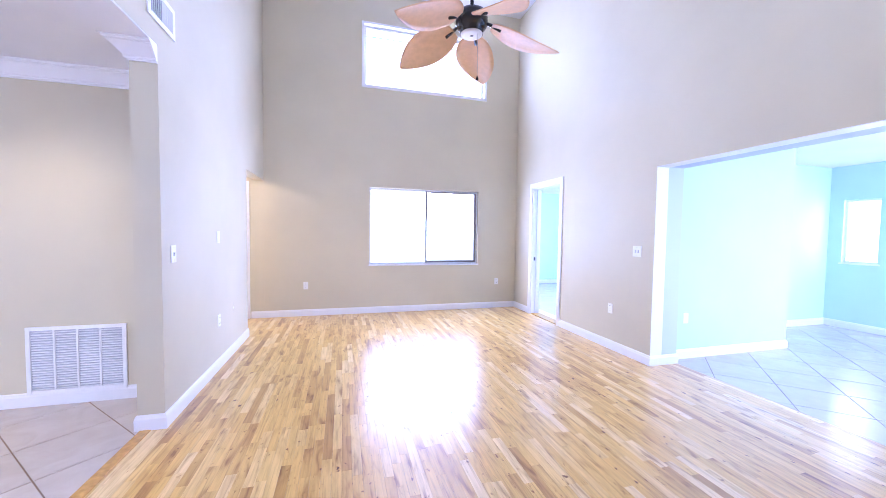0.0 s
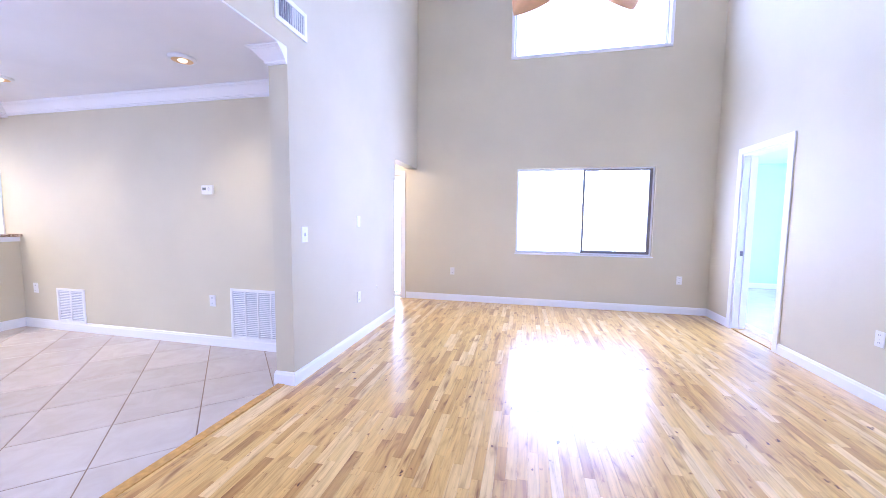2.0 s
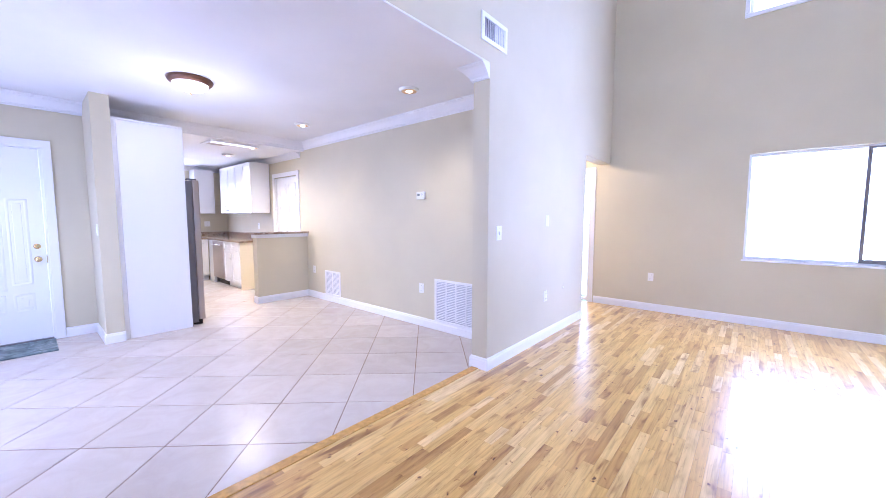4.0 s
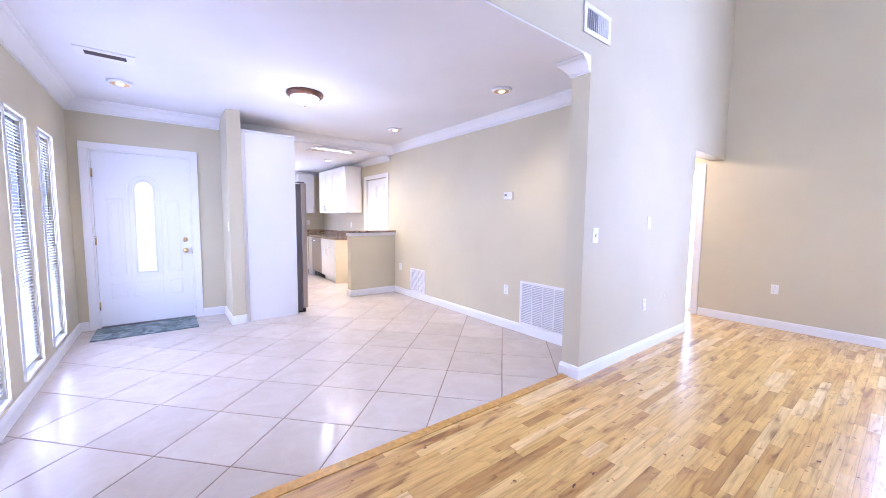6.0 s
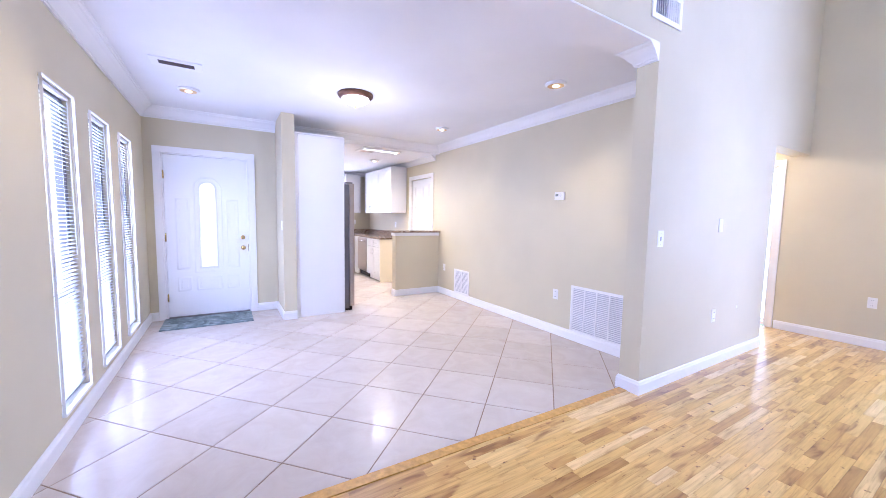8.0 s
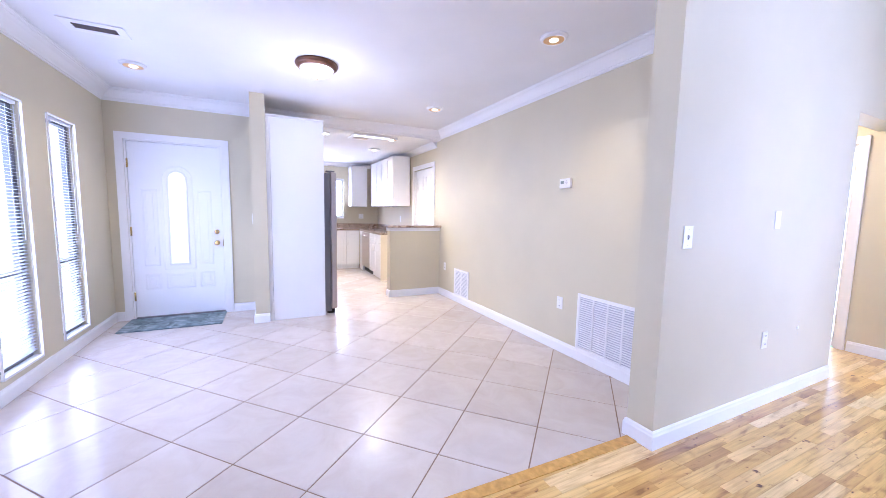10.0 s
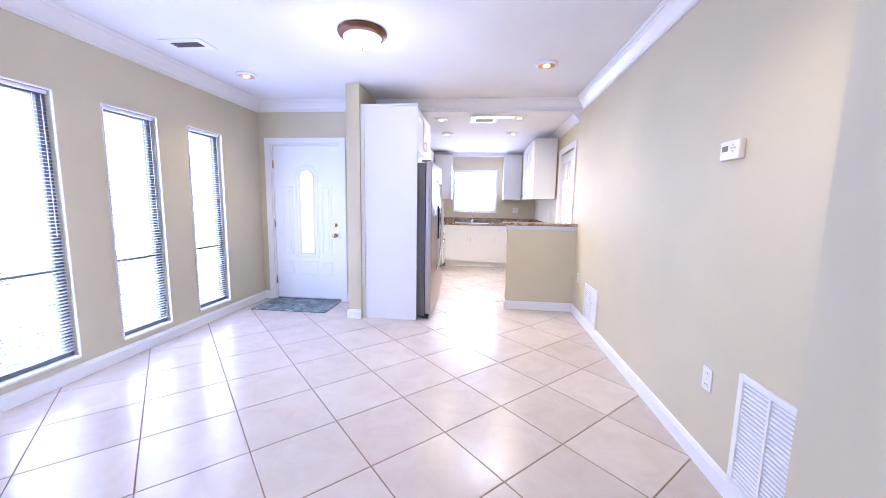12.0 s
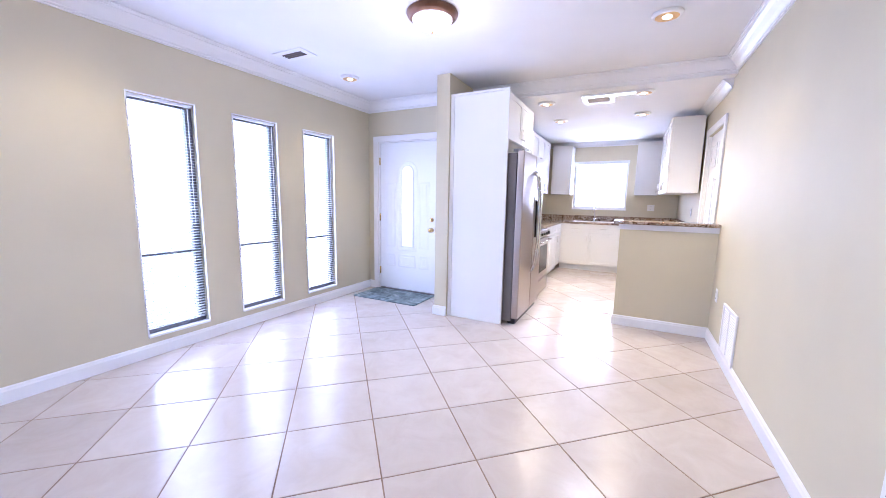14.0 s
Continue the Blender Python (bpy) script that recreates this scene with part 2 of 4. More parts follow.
OAKTRIM = plain("oak_edging", (0.56, 0.32, 0.07), 0.25, coat=0.4, vary=0.2, scale=30)
TILE1, TILEN = tile_mat("ceramic_tile", True), tile_mat("ceramic_tiles", False)
GROUT = plain("tan_grout", (0.24, 0.165, 0.105), 0.85, vary=0.15, scale=60)
SUBF = plain("dark_joint", (0.20, 0.11, 0.045), 0.8)
GLASS = glass_mat()
BRONZE = plain("bronze_aluminium", (0.22, 0.20, 0.185), 0.45, metal=0.4)
BRONZE2 = plain("dark_bronze_frame", (0.15, 0.145, 0.15), 0.5)
VINYL = plain("white_vinyl", (0.82, 0.82, 0.82), 0.35, vary=0.02)
SLAT = slat_mat()
CYAN2 = paint("pale_aqua_wall_paint", (0.60, 0.76, 0.77))
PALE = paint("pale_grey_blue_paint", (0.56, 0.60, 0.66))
STEEL, GRANITE, PILE = steel_mat(), granite_mat(), mat_pile()
DSTEEL = plain("dark_grey_steel", (0.15, 0.138, 0.138), 0.4, metal=0.3)
BLACK = plain("black_gloss", (0.015, 0.015, 0.017), 0.15)
CHROME = plain("chrome", (0.75, 0.75, 0.76), 0.15, metal=1.0, vary=0.02)
BRASS = plain("polished_brass", (0.62, 0.47, 0.22), 0.2, metal=1.0)
NICKEL = plain("brushed_nickel", (0.62, 0.60, 0.56), 0.3, metal=1.0)
COPPER = plain("oil_rubbed_bronze", (0.17, 0.085, 0.05), 0.35, metal=0.6, vary=0.25)
BLADE = plain("pale_teak_blade", (0.76, 0.50, 0.27), 0.45, vary=0.06, scale=25)
CANGOLD = plain("gold_reflector", (0.80, 0.52, 0.20), 0.3, metal=0.35)
BULB = glow("lit_bulb", (1.0, 0.80, 0.50), 18.0)
DOME = glow("lit_frosted_glass", (1.0, 0.94, 0.84), 5.0)
# opaque door glass: its own glow stands in for daylight behind it
FROST = glow("daylight_glow_frosted_glass", (0.95, 0.97, 1.0), 1.0)


# ---- building helpers ----
def box(bm, x0, x1, y0, y1, z0, z1, bevel=0.0):
    x0, x1 = min(x0, x1), max(x0, x1)
    y0, y1 = min(y0, y1), max(y0, y1)
    z0, z1 = min(z0, z1), max(z0, z1)
    vs = [bm.verts.new(p) for p in ((x0, y0, z0), (x1, y0, z0), (x1, y1, z0), (x0, y1, z0), (x0, y0, z1), (x1, y0, z1), (x1, y1, z1), (x0, y1, z1))]
    fs = [bm.faces.new([vs[i] for i in q]) for q in ((3, 2, 1, 0), (4, 5, 6, 7), (0, 1, 5, 4), (1, 2, 6, 5), (2, 3, 7, 6), (3, 0, 4, 7))]
    if bevel:
        edges = list({e for f in fs for e in f.edges})
        bmesh.ops.bevel(bm, geom=edges, offset=bevel, segments=2, affect="EDGES", profile=0.6)
    return bm


def boxm(*args, bevel=0.0):
    return box(bmesh.new(), *args, bevel=bevel)


def lathe(profile, steps=32, axis="z", at=(0, 0, 0)):
    """A turned shape from (radius, height) pairs."""
    bm = bmesh.new()
    rings = []
    for r, h in profile:
        ring = []
        for k in range(steps):
            a = 2 * math.pi * k / steps
            p = (r * math.cos(a), r * math.sin(a), h)
            if axis == "x":
                p = (h, r * math.cos(a), r * math.sin(a))
            elif axis == "y":
                p = (r * math.sin(a), h, r * math.cos(a))
            ring.append(bm.verts.new(Vector(p) + Vector(at)))
        rings.append(ring)
    for a, b in zip(rings, rings[1:]):
        for k in range(steps):
            f = bm.faces.new((a[k], a[(k + 1) % steps], b[(k + 1) % steps], b[k]))
            f.smooth = True
    for ring, r in ((rings[0], profile[0][0]), (rings[-1], profile[-1][0])):
        if r > 1e-4:
            bm.faces.new(ring)
    bmesh.ops.remove_doubles(bm, verts=bm.verts, dist=1e-5)
    bmesh.ops.recalc_face_normals(bm, faces=bm.faces)
    return bm


def tube(points, r, steps=10):
    """A round bar along a line of points."""
    bm = bmesh.new()
    rings = []
    pts = [Vector(p) for p in points]
    for i, p in enumerate(pts):
        d = (pts[min(i + 1, len(pts) - 1)] - pts[max(i - 1, 0)]).normalized()
        side = d.cross(Vector((0, 0, 1)) if abs(d.z) < 0.9 else Vector((1, 0, 0))).normalized()
        up = side.cross(d)
        rings.append([bm.verts.new(p + r * (math.cos(2 * math.pi * k / steps) * side + math.sin(2 * math.pi * k / steps) * up)) for k in range(steps)])
    for a, b in zip(rings, rings[1:]):
        for k in range(steps):
            bm.faces.new((a[k], a[(k + 1) % steps], b[(k + 1) % steps], b[k])).smooth = True
    bm.faces.new(rings[0])
    bm.faces.new(rings[-1])
    bmesh.ops.recalc_face_normals(bm, faces=bm.faces)
    return bm


def sweep(profile, path):
    """A moulding along walls: profile of (distance from the wall, height), mitred at the corners; the room lies to the right of the path."""
    bm = bmesh.new()
    pts = [Vector((x, y)) for x, y in path]
    dirs = [(b - a).normalized() for a, b in zip(pts, pts[1:])]
    nor = [Vector((d.y, -d.x)) for d in dirs]
    rings = []
    for i, p in enumerate(pts):
        if i == 0:
            off = nor[0]
        elif i == len(pts) - 1:
            off = nor[-1]
        else:
            n = nor[i - 1] + nor[i]
            off = n / max(0.3, n.dot(nor[i]))
        rings.append([bm.verts.new((p.x + off.x * d, p.y + off.y * d, z)) for d, z in profile])
    k = len(profile)
    for a, b in zip(rings, rings[1:]):
        for j in range(k):
            bm.faces.new((a[j], a[(j + 1) % k], b[(j + 1) % k], b[j]))
    bm.faces.new(rings[0])
    bm.faces.new(rings[-1])
    bmesh.ops.recalc_face_normals(bm, faces=bm.faces)
    return bm


def mesh_object(name, bm, material):
    me = bpy.data.meshes.new(name)
    bm.to_mesh(me)
    bm.free()
    me.materials.append(material)
    return new(name, me)


def part(name, bm, material, parent, label=""):
    ob = mesh_object(name, bm, material)
    ob.parent = parent
    if label:
        ob["label"] = label
    return ob


def thing(name, label, category, at=(0, 0, 0), turn=0.0, group=""):
    ob = new(name)
    ob.empty_display_size = 0.1
    ob.matrix_basis = pose(*at, 0, 0, turn)
    return tagged(ob, label, category, group)


def structure(name, bm, material, label, category):
    return tagged(mesh_object(name, bm, material), label, category, kind="structure")


def wall(name, along, u0, u1, v0, v1, z0, z1, holes, material, label):
    """A wall along x or y from u0 to u1, between the faces v0 and v1, with holes (u0, u1, z0, z1) that don't overlap along it."""
    bm = bmesh.new()

    def put(a, b, c, d):
        if b - a > 1e-4 and d - c > 1e-4:
            box(bm, a, b, v0, v1, c, d) if along == "x" else box(bm, v0, v1, a, b, c, d)

    u = u0
    for a, b, c, d in sorted(holes):
        put(u, a, z0, z1)
        put(a, b, z0, c)
        put(a, b, d, z1)
        u = b
    put(u, u1, z0, z1)
    return structure(name, bm, material, label, "wall")


# ---- structure ----
XL, XW, YC = -0.605, -0.765, 3.33          # living face and back face of the dividing wall, its free end
YT, YS, XF, YN, XE = 3.925, -0.165, -4.65, 6.64, 3.705
C, K, TOP, XK, XB = 2.580, 2.45, 5.30, -8.33, -4.70
EY, EX, ER, EH = 3.60, 4.06, 8.0, 2.48   # the blue room: near wall, inner face, far wall, ceiling

WINDOWS = [(-2.34, -1.872), (-3.135, -2.67), (-3.942, -3.485)]
GREIGE = "matt greige painted plaster wall"
wall("wall_north", "x", -2.6, XE + 0.15, YN, YN + 0.2, 0, 2.9, [(-1.70, -0.88, 0, 2.05), (1.01, 2.955, 0.82, 2.12)], WALL, GREIGE)
wall("wall_north_upper", "x", XW, XE + 0.15, YN, YN + 0.2, 2.9, TOP, [(0.895, 3.05, 3.77, 4.78)], WALL, GREIGE)
wall("wall_east", "y", -0.35, YN, XE, XE + 0.15, 0, TOP, [(0.2, 3.50, 0, 2.09), (5.215, 6.02, 0, 2.15)], WALL, GREIGE)
wall("wall_divider", "y", YC, YN, XW, XL, 0, TOP, [(5.60, YN - 0.001, 0, 2.15)], WALL, GREIGE)
wall("wall_above_entry", "y", YS, YC, XW, XL, C + 0.012, TOP, [], WALL, GREIGE)
wall("wall_entry_north", "x", XK - 0.2, XW, YT, YT + 0.12, 0, C + 0.1, [(-5.815, -4.975, 0, 2.08)], WALL, GREIGE)
# the high hole over the living room is added to let fill light in
wall("wall_south", "x", XF - 0.2, XE + 0.15, YS - 0.22, YS, 0, TOP, [(a, b, 0.17, 2.04) for a, b in WINDOWS] + [(0.4, 2.4, 3.4, 4.4)], WALL, GREIGE)
wall("wall_front_door", "y", YS, 1.27, XF - 0.2, XF, 0, C + 0.1, [(-0.002, 0.933, 0, 2.06)], WALL, GREIGE)
wall("wall_stub", "x", XF - 0.2, -3.995, 1.27, 1.42, 0, C + 0.05, [], WALL, "greige painted stub wall ending beside a tall cabinet panel")
wall("wall_kitchen_south", "x", XK - 0.2, XF - 0.2, 1.27, 1.39, 0, C + 0.1, [], WALL, GREIGE)
wall("wall_kitchen_west", "y", 1.39, YT, XK - 0.2, XK, 0, C + 0.1, [(2.10, 3.08, 1.16, 2.07)], WALL, GREIGE)
structure("kitchen_beam", boxm(XB - 0.14, XB, 1.42, YT, K, C + 0.05), CEIL, "white-painted dropped beam between entry and kitchen", "beam")
structure("ceiling_entry", box(boxm(XF, XW, YS, YT, C, C + 0.1), XW, XL - 0.001, YS, YC - 0.001, C, C + 0.0115), CEIL, "white textured plaster ceiling with crown moulding", "ceiling")
structure("ceiling_kitchen", boxm(XK, XB - 0.14, 1.39, YT, K, K + 0.1), CEIL, "white kitchen ceiling with recessed lights", "ceiling")
structure("ceiling_living", boxm(XW, XE + 0.15, YS - 0.2, YN + 0.2, TOP, TOP + 0.1), CEIL, "high white ceiling over the living room", "ceiling")
# hall behind the dividing wall
wall("wall_hall_west", "y", 4.9, YN, -2.6, -2.5, 0, 2.6, [], WALL, GREIGE)
wall("wall_hall_south", "x", -2.6, XW, 4.8, 4.9, 0, 2.6, [], WALL, GREIGE)
structure("ceiling_hall", boxm(-2.5, XW, 4.9, YN, 2.45, 2.55), CEIL, "white hall ceiling", "ceiling")
# blue room seen through the wide opening
BLUE = "pale blue painted plaster wall"
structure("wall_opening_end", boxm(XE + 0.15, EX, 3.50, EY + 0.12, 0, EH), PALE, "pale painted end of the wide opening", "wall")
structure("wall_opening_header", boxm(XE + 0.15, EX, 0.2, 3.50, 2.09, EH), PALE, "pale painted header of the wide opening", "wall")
structure("opening_lining", box(boxm(XE + 0.001, XE + 0.15, 0.2, 3.50, 2.085, 2.0895), XE + 0.001, XE + 0.15, 3.4955, 3.4995, 0.0, 2.085), TRIM, "white lining of the wide opening", "trim")
wall("wall_blue_north", "x", EX, 5.9, EY, EY + 0.12, 0, EH, [], CYAN, BLUE)
wall("wall_blue_return", "y", EY + 0.12, 4.47, 5.78, 5.9, 0, EH, [], CYAN, BLUE)
wall("wall_blue_recess", "x", 5.9, ER + 0.2, 4.35, 4.47, 0, EH, [], CYAN, BLUE)
wall("wall_blue_east", "y", YS, 4.35, ER, ER + 0.2, 0, EH, [(3.78, 4.18, 1.0, 1.96)], CYAN, BLUE)
# unseen hole, added so that fill light enters the blue room
wall("wall_blue_south", "x", XE + 0.15, ER + 0.2, YS - 0.22, YS, 0, EH, [(5.2, 7.6, 0.1, 2.2)], CYAN, BLUE)
structure("ceiling_blue_room", boxm(EX, ER, YS, 4.35, EH, EH + 0.1), CEIL, "white ceiling of the blue room", "ceiling")
structure("wall_opening_south", boxm(XE + 0.15, EX, YS, 0.2, 0, EH), TRIM, "pale painted end of the wide opening", "wall")
# bedroom behind the side door
wall("wall_bedroom_south", "x", XE + 0.15, 7.2, 4.48, 4.6, 0, 2.6, [], CYAN2, BLUE)
wall("wall_bedroom_north", "x", XE + 0.15, 7.2, 9.4, 9.52, 0, 2.6, [], CYAN2, BLUE)
# hole out of view, added for the bedroom's fill light
wall("wall_bedroom_east", "y", 4.6, 9.4, 7.0, 7.12, 0, 2.6, [(5.6, 6.8, 0.9, 2.1)], CYAN2, BLUE)
wall("wall_bedroom_west", "y", YN + 0.2, 9.4, XE + 0.05, XE + 0.15, 0, 2.6, [], CYAN2, BLUE)
structure("ceiling_bedroom", boxm(XE + 0.15, 7.0, 4.6, 9.4, 2.5, 2.6), CEIL, "white bedroom ceiling", "ceiling")

WX = -0.68                                # the wood floor's inner limit


def edge_x(y):
    """The slightly skewed line where tile meets the oak edging."""
    return -0.738 - 0.020 * (3.30 - y)


floor_wood = structure("floor_wood", boxm(-0.92, EX, YS, YN, -0.10, -0.013), SUBF, "glossy natural oak strip floor", "floor")
floor_hall = structure("floor_hall", boxm(-2.5, WX - 0.001, 4.9, YN, -0.10, -0.001), OAKN, "natural oak floor of the hall", "floor")
_bm = boxm(XK, -0.70, YS, YT, -0.10, -0.0025)
for _v in _bm.verts:
    if _v.co.x > -1:
        _v.co.x = edge_x(_v.co.y) + 0.03
floor_tile = structure("floor_tile", _bm, GROUT, "pale beige ceramic tile floor laid diagonally", "floor")
floor_blue = structure("floor_blue_room", boxm(EX, ER, YS, 4.35, -0.10, -0.0025), GROUT, "pale ceramic tile floor laid diagonally", "floor")
structure("floor_bedroom", boxm(XE + 0.15, 7.0, 4.6, 9.4, -0.10, -0.002), TILEN, "pale bedroom floor", "floor")
structure("ground", boxm(-400, 400, -400, 400, -0.30, -0.12), plain("dry_lawn", (0.20, 0.24, 0.10), 0.9, vary=0.3, scale=0.6), "lawn round the house", "ground")
_bm = boxm(-0.01, 0.055, YS, YC, -0.02, 0.006, bevel=0.002)
for _v in _bm.verts:
    _v.co.x += edge_x(_v.co.y)
structure("oak_edging", _bm, OAKTRIM, "oak edging strip between wood and tile", "trim")

BASE = [(0, 0), (0.016, 0), (0.016, 0.078), (0.012, 0.087), (0.010, 0.098), (0.004, 0.104), (0, 0.105)]
for path in (
    [(-4.82, 3.09), (-4.68, 3.09), (-4.68, YT), (XW, YT), (XW, YC), (XL, YC), (XL, 5.60)],
    [(-0.79, YN), (XE, YN), (XE, 6.095)],
    [(XE, 5.14), (XE, 3.50), (EX, 3.50), (EX, EY), (5.9, EY), (5.9, 4.35), (ER, 4.35), (ER, YS)],
    [(XE, YS), (XF, YS), (XF, -0.08)],
    [(XF, 1.01), (XF, 1.27), (-3.995, 1.27), (-3.995, 1.42)],
    [(4.0, 9.4), (7.0, 9.4), (7.0, 4.6)],
):
    structure("baseboard", sweep(BASE, path), TRIM, "white painted wooden baseboard", "baseboard")


def crown(top, size=0.10):
    s = size
    out = [(0, 1.0), (0.10, 1.0), (0.10, 0.92), (0.17, 0.90), (0.20, 0.84), (0.17, 0.80), (0.22, 0.74), (0.34, 0.62), (0.44, 0.50), (0.56, 0.36), (0.70, 0.25), (0.76, 0.21), (0.76, 0.16), (0.84, 0.14), (0.88, 0.08), (0.97, 0.07), (0.97, 0.01), (0, 0.01)]
    return [(a * s, top - b * s) for a, b in out]


structure("crown_moulding", sweep(crown(C, 0.114), [(XB, 1.42), (XB, YT), (XW, YT), (XW, YC), (XL, YC)]), TRIM, "white crown moulding under the entry ceiling", "trim")
structure("crown_moulding", sweep(crown(C, 0.126), [(XL, YS), (XF, YS), (XF, 1.27)]), TRIM, "white crown moulding under the entry ceiling", "trim")
structure("crown_moulding", sweep(crown(K, 0.09), [(XK, 1.39), (XK, YT), (XB - 0.14, YT)]), TRIM, "white crown moulding under the kitchen ceiling", "trim")


# ---- fittings used in several rooms ----
def wall_plate(name, label, at, turn, w=0.072, h=0.117, face="outlet", category="outlet"):
    """A plate on a wall; local -y points out of the wall."""
    t = thing(name, label, category, at, turn)
    part("plate", boxm(-w / 2, w / 2, -0.006, 0.0, -h / 2, h / 2, bevel=0.002), PLAST, t)
    if face == "outlet":
        for s in (-0.029, 0.029):
            soc = part("socket", boxm(-0.017, 0.017, -0.0085, -0.004, s - 0.014, s + 0.014, bevel=0.003), PLAST, t)
            bm = bmesh.new()
            for dx in (-0.006, 0.006):
                box(bm, dx - 0.0012, dx + 0.0012, -0.0095, -0.008, s - 0.003, s + 0.007)
            part("slots", bm, DARKSLOT, soc)
    elif face == "rocker":
        part("rocker", boxm(-0.016, 0.016, -0.011, -0.004, -0.033, 0.033, bevel=0.003), PLAST, t)
    elif face == "toggle":
        part("toggle_slot", boxm(-0.006, 0.006, -0.007, -0.004, -0.013, 0.013), DARKSLOT, t)
        part("toggle", boxm(-0.004, 0.004, -0.017, -0.005, -0.004, 0.010, bevel=0.001), PLAST, t)
    elif face == "double":
        for dx in (-0.018, 0.018):
            part("toggle", boxm(dx - 0.004, dx + 0.004, -0.017, -0.005, -0.004, 0.010, bevel=0.001), PLAST, t)
            part("toggle_slot", boxm(dx - 0.006, dx + 0.006, -0.007, -0.004, -0.013, 0.013), DARKSLOT, t)
    for s in (-0.044, 0.044) if face != "outlet" else (0.0,):
        part("screw", lathe([(0.003, -0.0075), (0.003, -0.004)], 10, "y", (0, 0, s)), NICKEL, t)
    return t


def grille(name, label, at, turn, w, h, columns, spacing=0.019):
    """A wall grille with a flat frame and raked blades between mullions; local -y points out."""
    t = thing(name, label, "vent grille", at, turn)
    f = 0.028
    part("backing", boxm(-w / 2 + 0.01, w / 2 - 0.01, -0.003, 0.0, 0.01, h - 0.01), plain("grey_duct", (0.52, 0.52, 0.55), 0.8), t)
    for name2, a in (("frame_side", (-w / 2, -w / 2 + f, -0.014, 0, 0, h)), ("frame_side", (w / 2 - f, w / 2, -0.014, 0, 0, h)), ("frame_rail", (-w / 2 + f, w / 2 - f, -0.014, 0, 0, f)), ("frame_rail", (-w / 2 + f, w / 2 - f, -0.014, 0, h - f, h))):
        part(name2, boxm(*a, bevel=0.003), TRIM, t)
    cw = (w - 2 * f) / columns
    for k in range(1, columns):
        x = -w / 2 + f + k * cw
        part("mullion", boxm(x - 0.006, x + 0.006, -0.013, -0.002, f, h - f), TRIM, t)
    n = int((h - 2 * f) / spacing)
    blade = None
    for k in range(n):
        z = f + (k + 0.5) * (h - 2 * f) / n
        if blade is None:
            bm = bmesh.new()
            box(bm, -w / 2 + f, w / 2 - f, -0.0105, -0.002, -0.0006, 0.0006)
            for v in bm.verts:
                v.co.z += (v.co.y + 0.002) * 0.75
            blade = part("blade", bm, TRIM, t)
            blade.location.z = z
        else:
            o = new("blade", blade.data)
            o.parent, o.location = t, (0, 0, z)
    return t


def casing(parent, u0, u1, top, w, out0, out1, mk, name="casing"):
    """Three flat boards round an opening; mk turns (u0, u1, depth0, depth1, z0, z1) into a box."""
    part(name + "_side", mk(u0 - w, u0, out0, out1, 0, top), TRIM, parent)
    part(name + "_side", mk(u1, u1 + w, out0, out1, 0, top), TRIM, parent)
    part(name + "_head", mk(u0 - w, u1 + w, out0, out1, top, top + w), TRIM, parent)


def along_x(u0, u1, d0, d1, z0, z1):
    return boxm(u0, u1, d0, d1, z0, z1, bevel=0.003)


def along_y(u0, u1, d0, d1, z0, z1):
    return boxm(d0, d1, u0, u1, z0, z1, bevel=0.003)


def can_light(x, y, z, group, watts=60, cone=125):
    t = thing("recessed_light", "round recessed ceiling light with a gold reflector, lit", "recessed light", (x, y, z), group=group)
    part("trim_ring", lathe([(0.074, -0.002), (0.074, -0.022), (0.080, -0.024), (0.094, -0.014), (0.098, 0.0)], 36), TRIM, t, "white trim ring")
    part("reflector", lathe([(0.0735, -0.021), (0.060, -0.009), (0.045, -0.003), (0.020, -0.0015)], 36), CANGOLD, t, "gold reflector cone")
    part("bulb", lathe([(0.028, -0.0022), (0.033, -0.014), (0.030, -0.022), (0.018, -0.028), (0.0, -0.030)], 28), BULB, t, "glowing bulb face")
    spot("recessed_lamp", x, y, z - 0.10, watts, cone=cone)
    return t


# ---- living room: windows ----
def pane(parent, bm):
    g = part("pane", bm, GLASS, parent)
    g.visible_shadow = False
    return g


w1 = thing("window_1", "wide sliding window with a dark bronze frame, blown bright", "window", (0, 0, 0))
tagged(w1, kind="structure")
for nm, a in (("frame_rail", (1.01, 2.955, 6.70, 6.76, 0.82, 0.855)), ("frame_rail", (1.01, 2.955, 6.70, 6.76, 2.085, 2.12)), ("frame_side", (1.01, 1.04, 6.70, 6.76, 0.855, 2.085)), ("frame_side", (2.925, 2.955, 6.70, 6.76, 0.855, 2.085))):
    part(nm, boxm(*a, bevel=0.003), VINYL, w1)
sash = part("sliding_sash", boxm(1.98, 2.01, 6.685, 6.715, 0.845, 2.095), BRONZE, w1, "dark bronze sliding sash")
part("sash_stile", boxm(2.885, 2.925, 6.685, 6.715, 0.845, 2.095), BRONZE, sash)
part("sash_rail", boxm(2.01, 2.885, 6.685, 6.715, 0.845, 0.885), BRONZE, sash)
part("sash_rail", boxm(2.01, 2.885, 6.685, 6.715, 2.075, 2.095), BRONZE, sash)
pane(w1, boxm(1.04, 1.97, 6.735, 6.74, 0.855, 2.085))
pane(w1, boxm(2.01, 2.885, 6.70, 6.704, 0.885, 2.06))
bm = bmesh.new()
for a in ((0.995, 2.97, 6.632, 6.69, 0.80, 0.82),):
    box(bm, *a, bevel=0.004)
part("sill", bm, TRIM, w1)

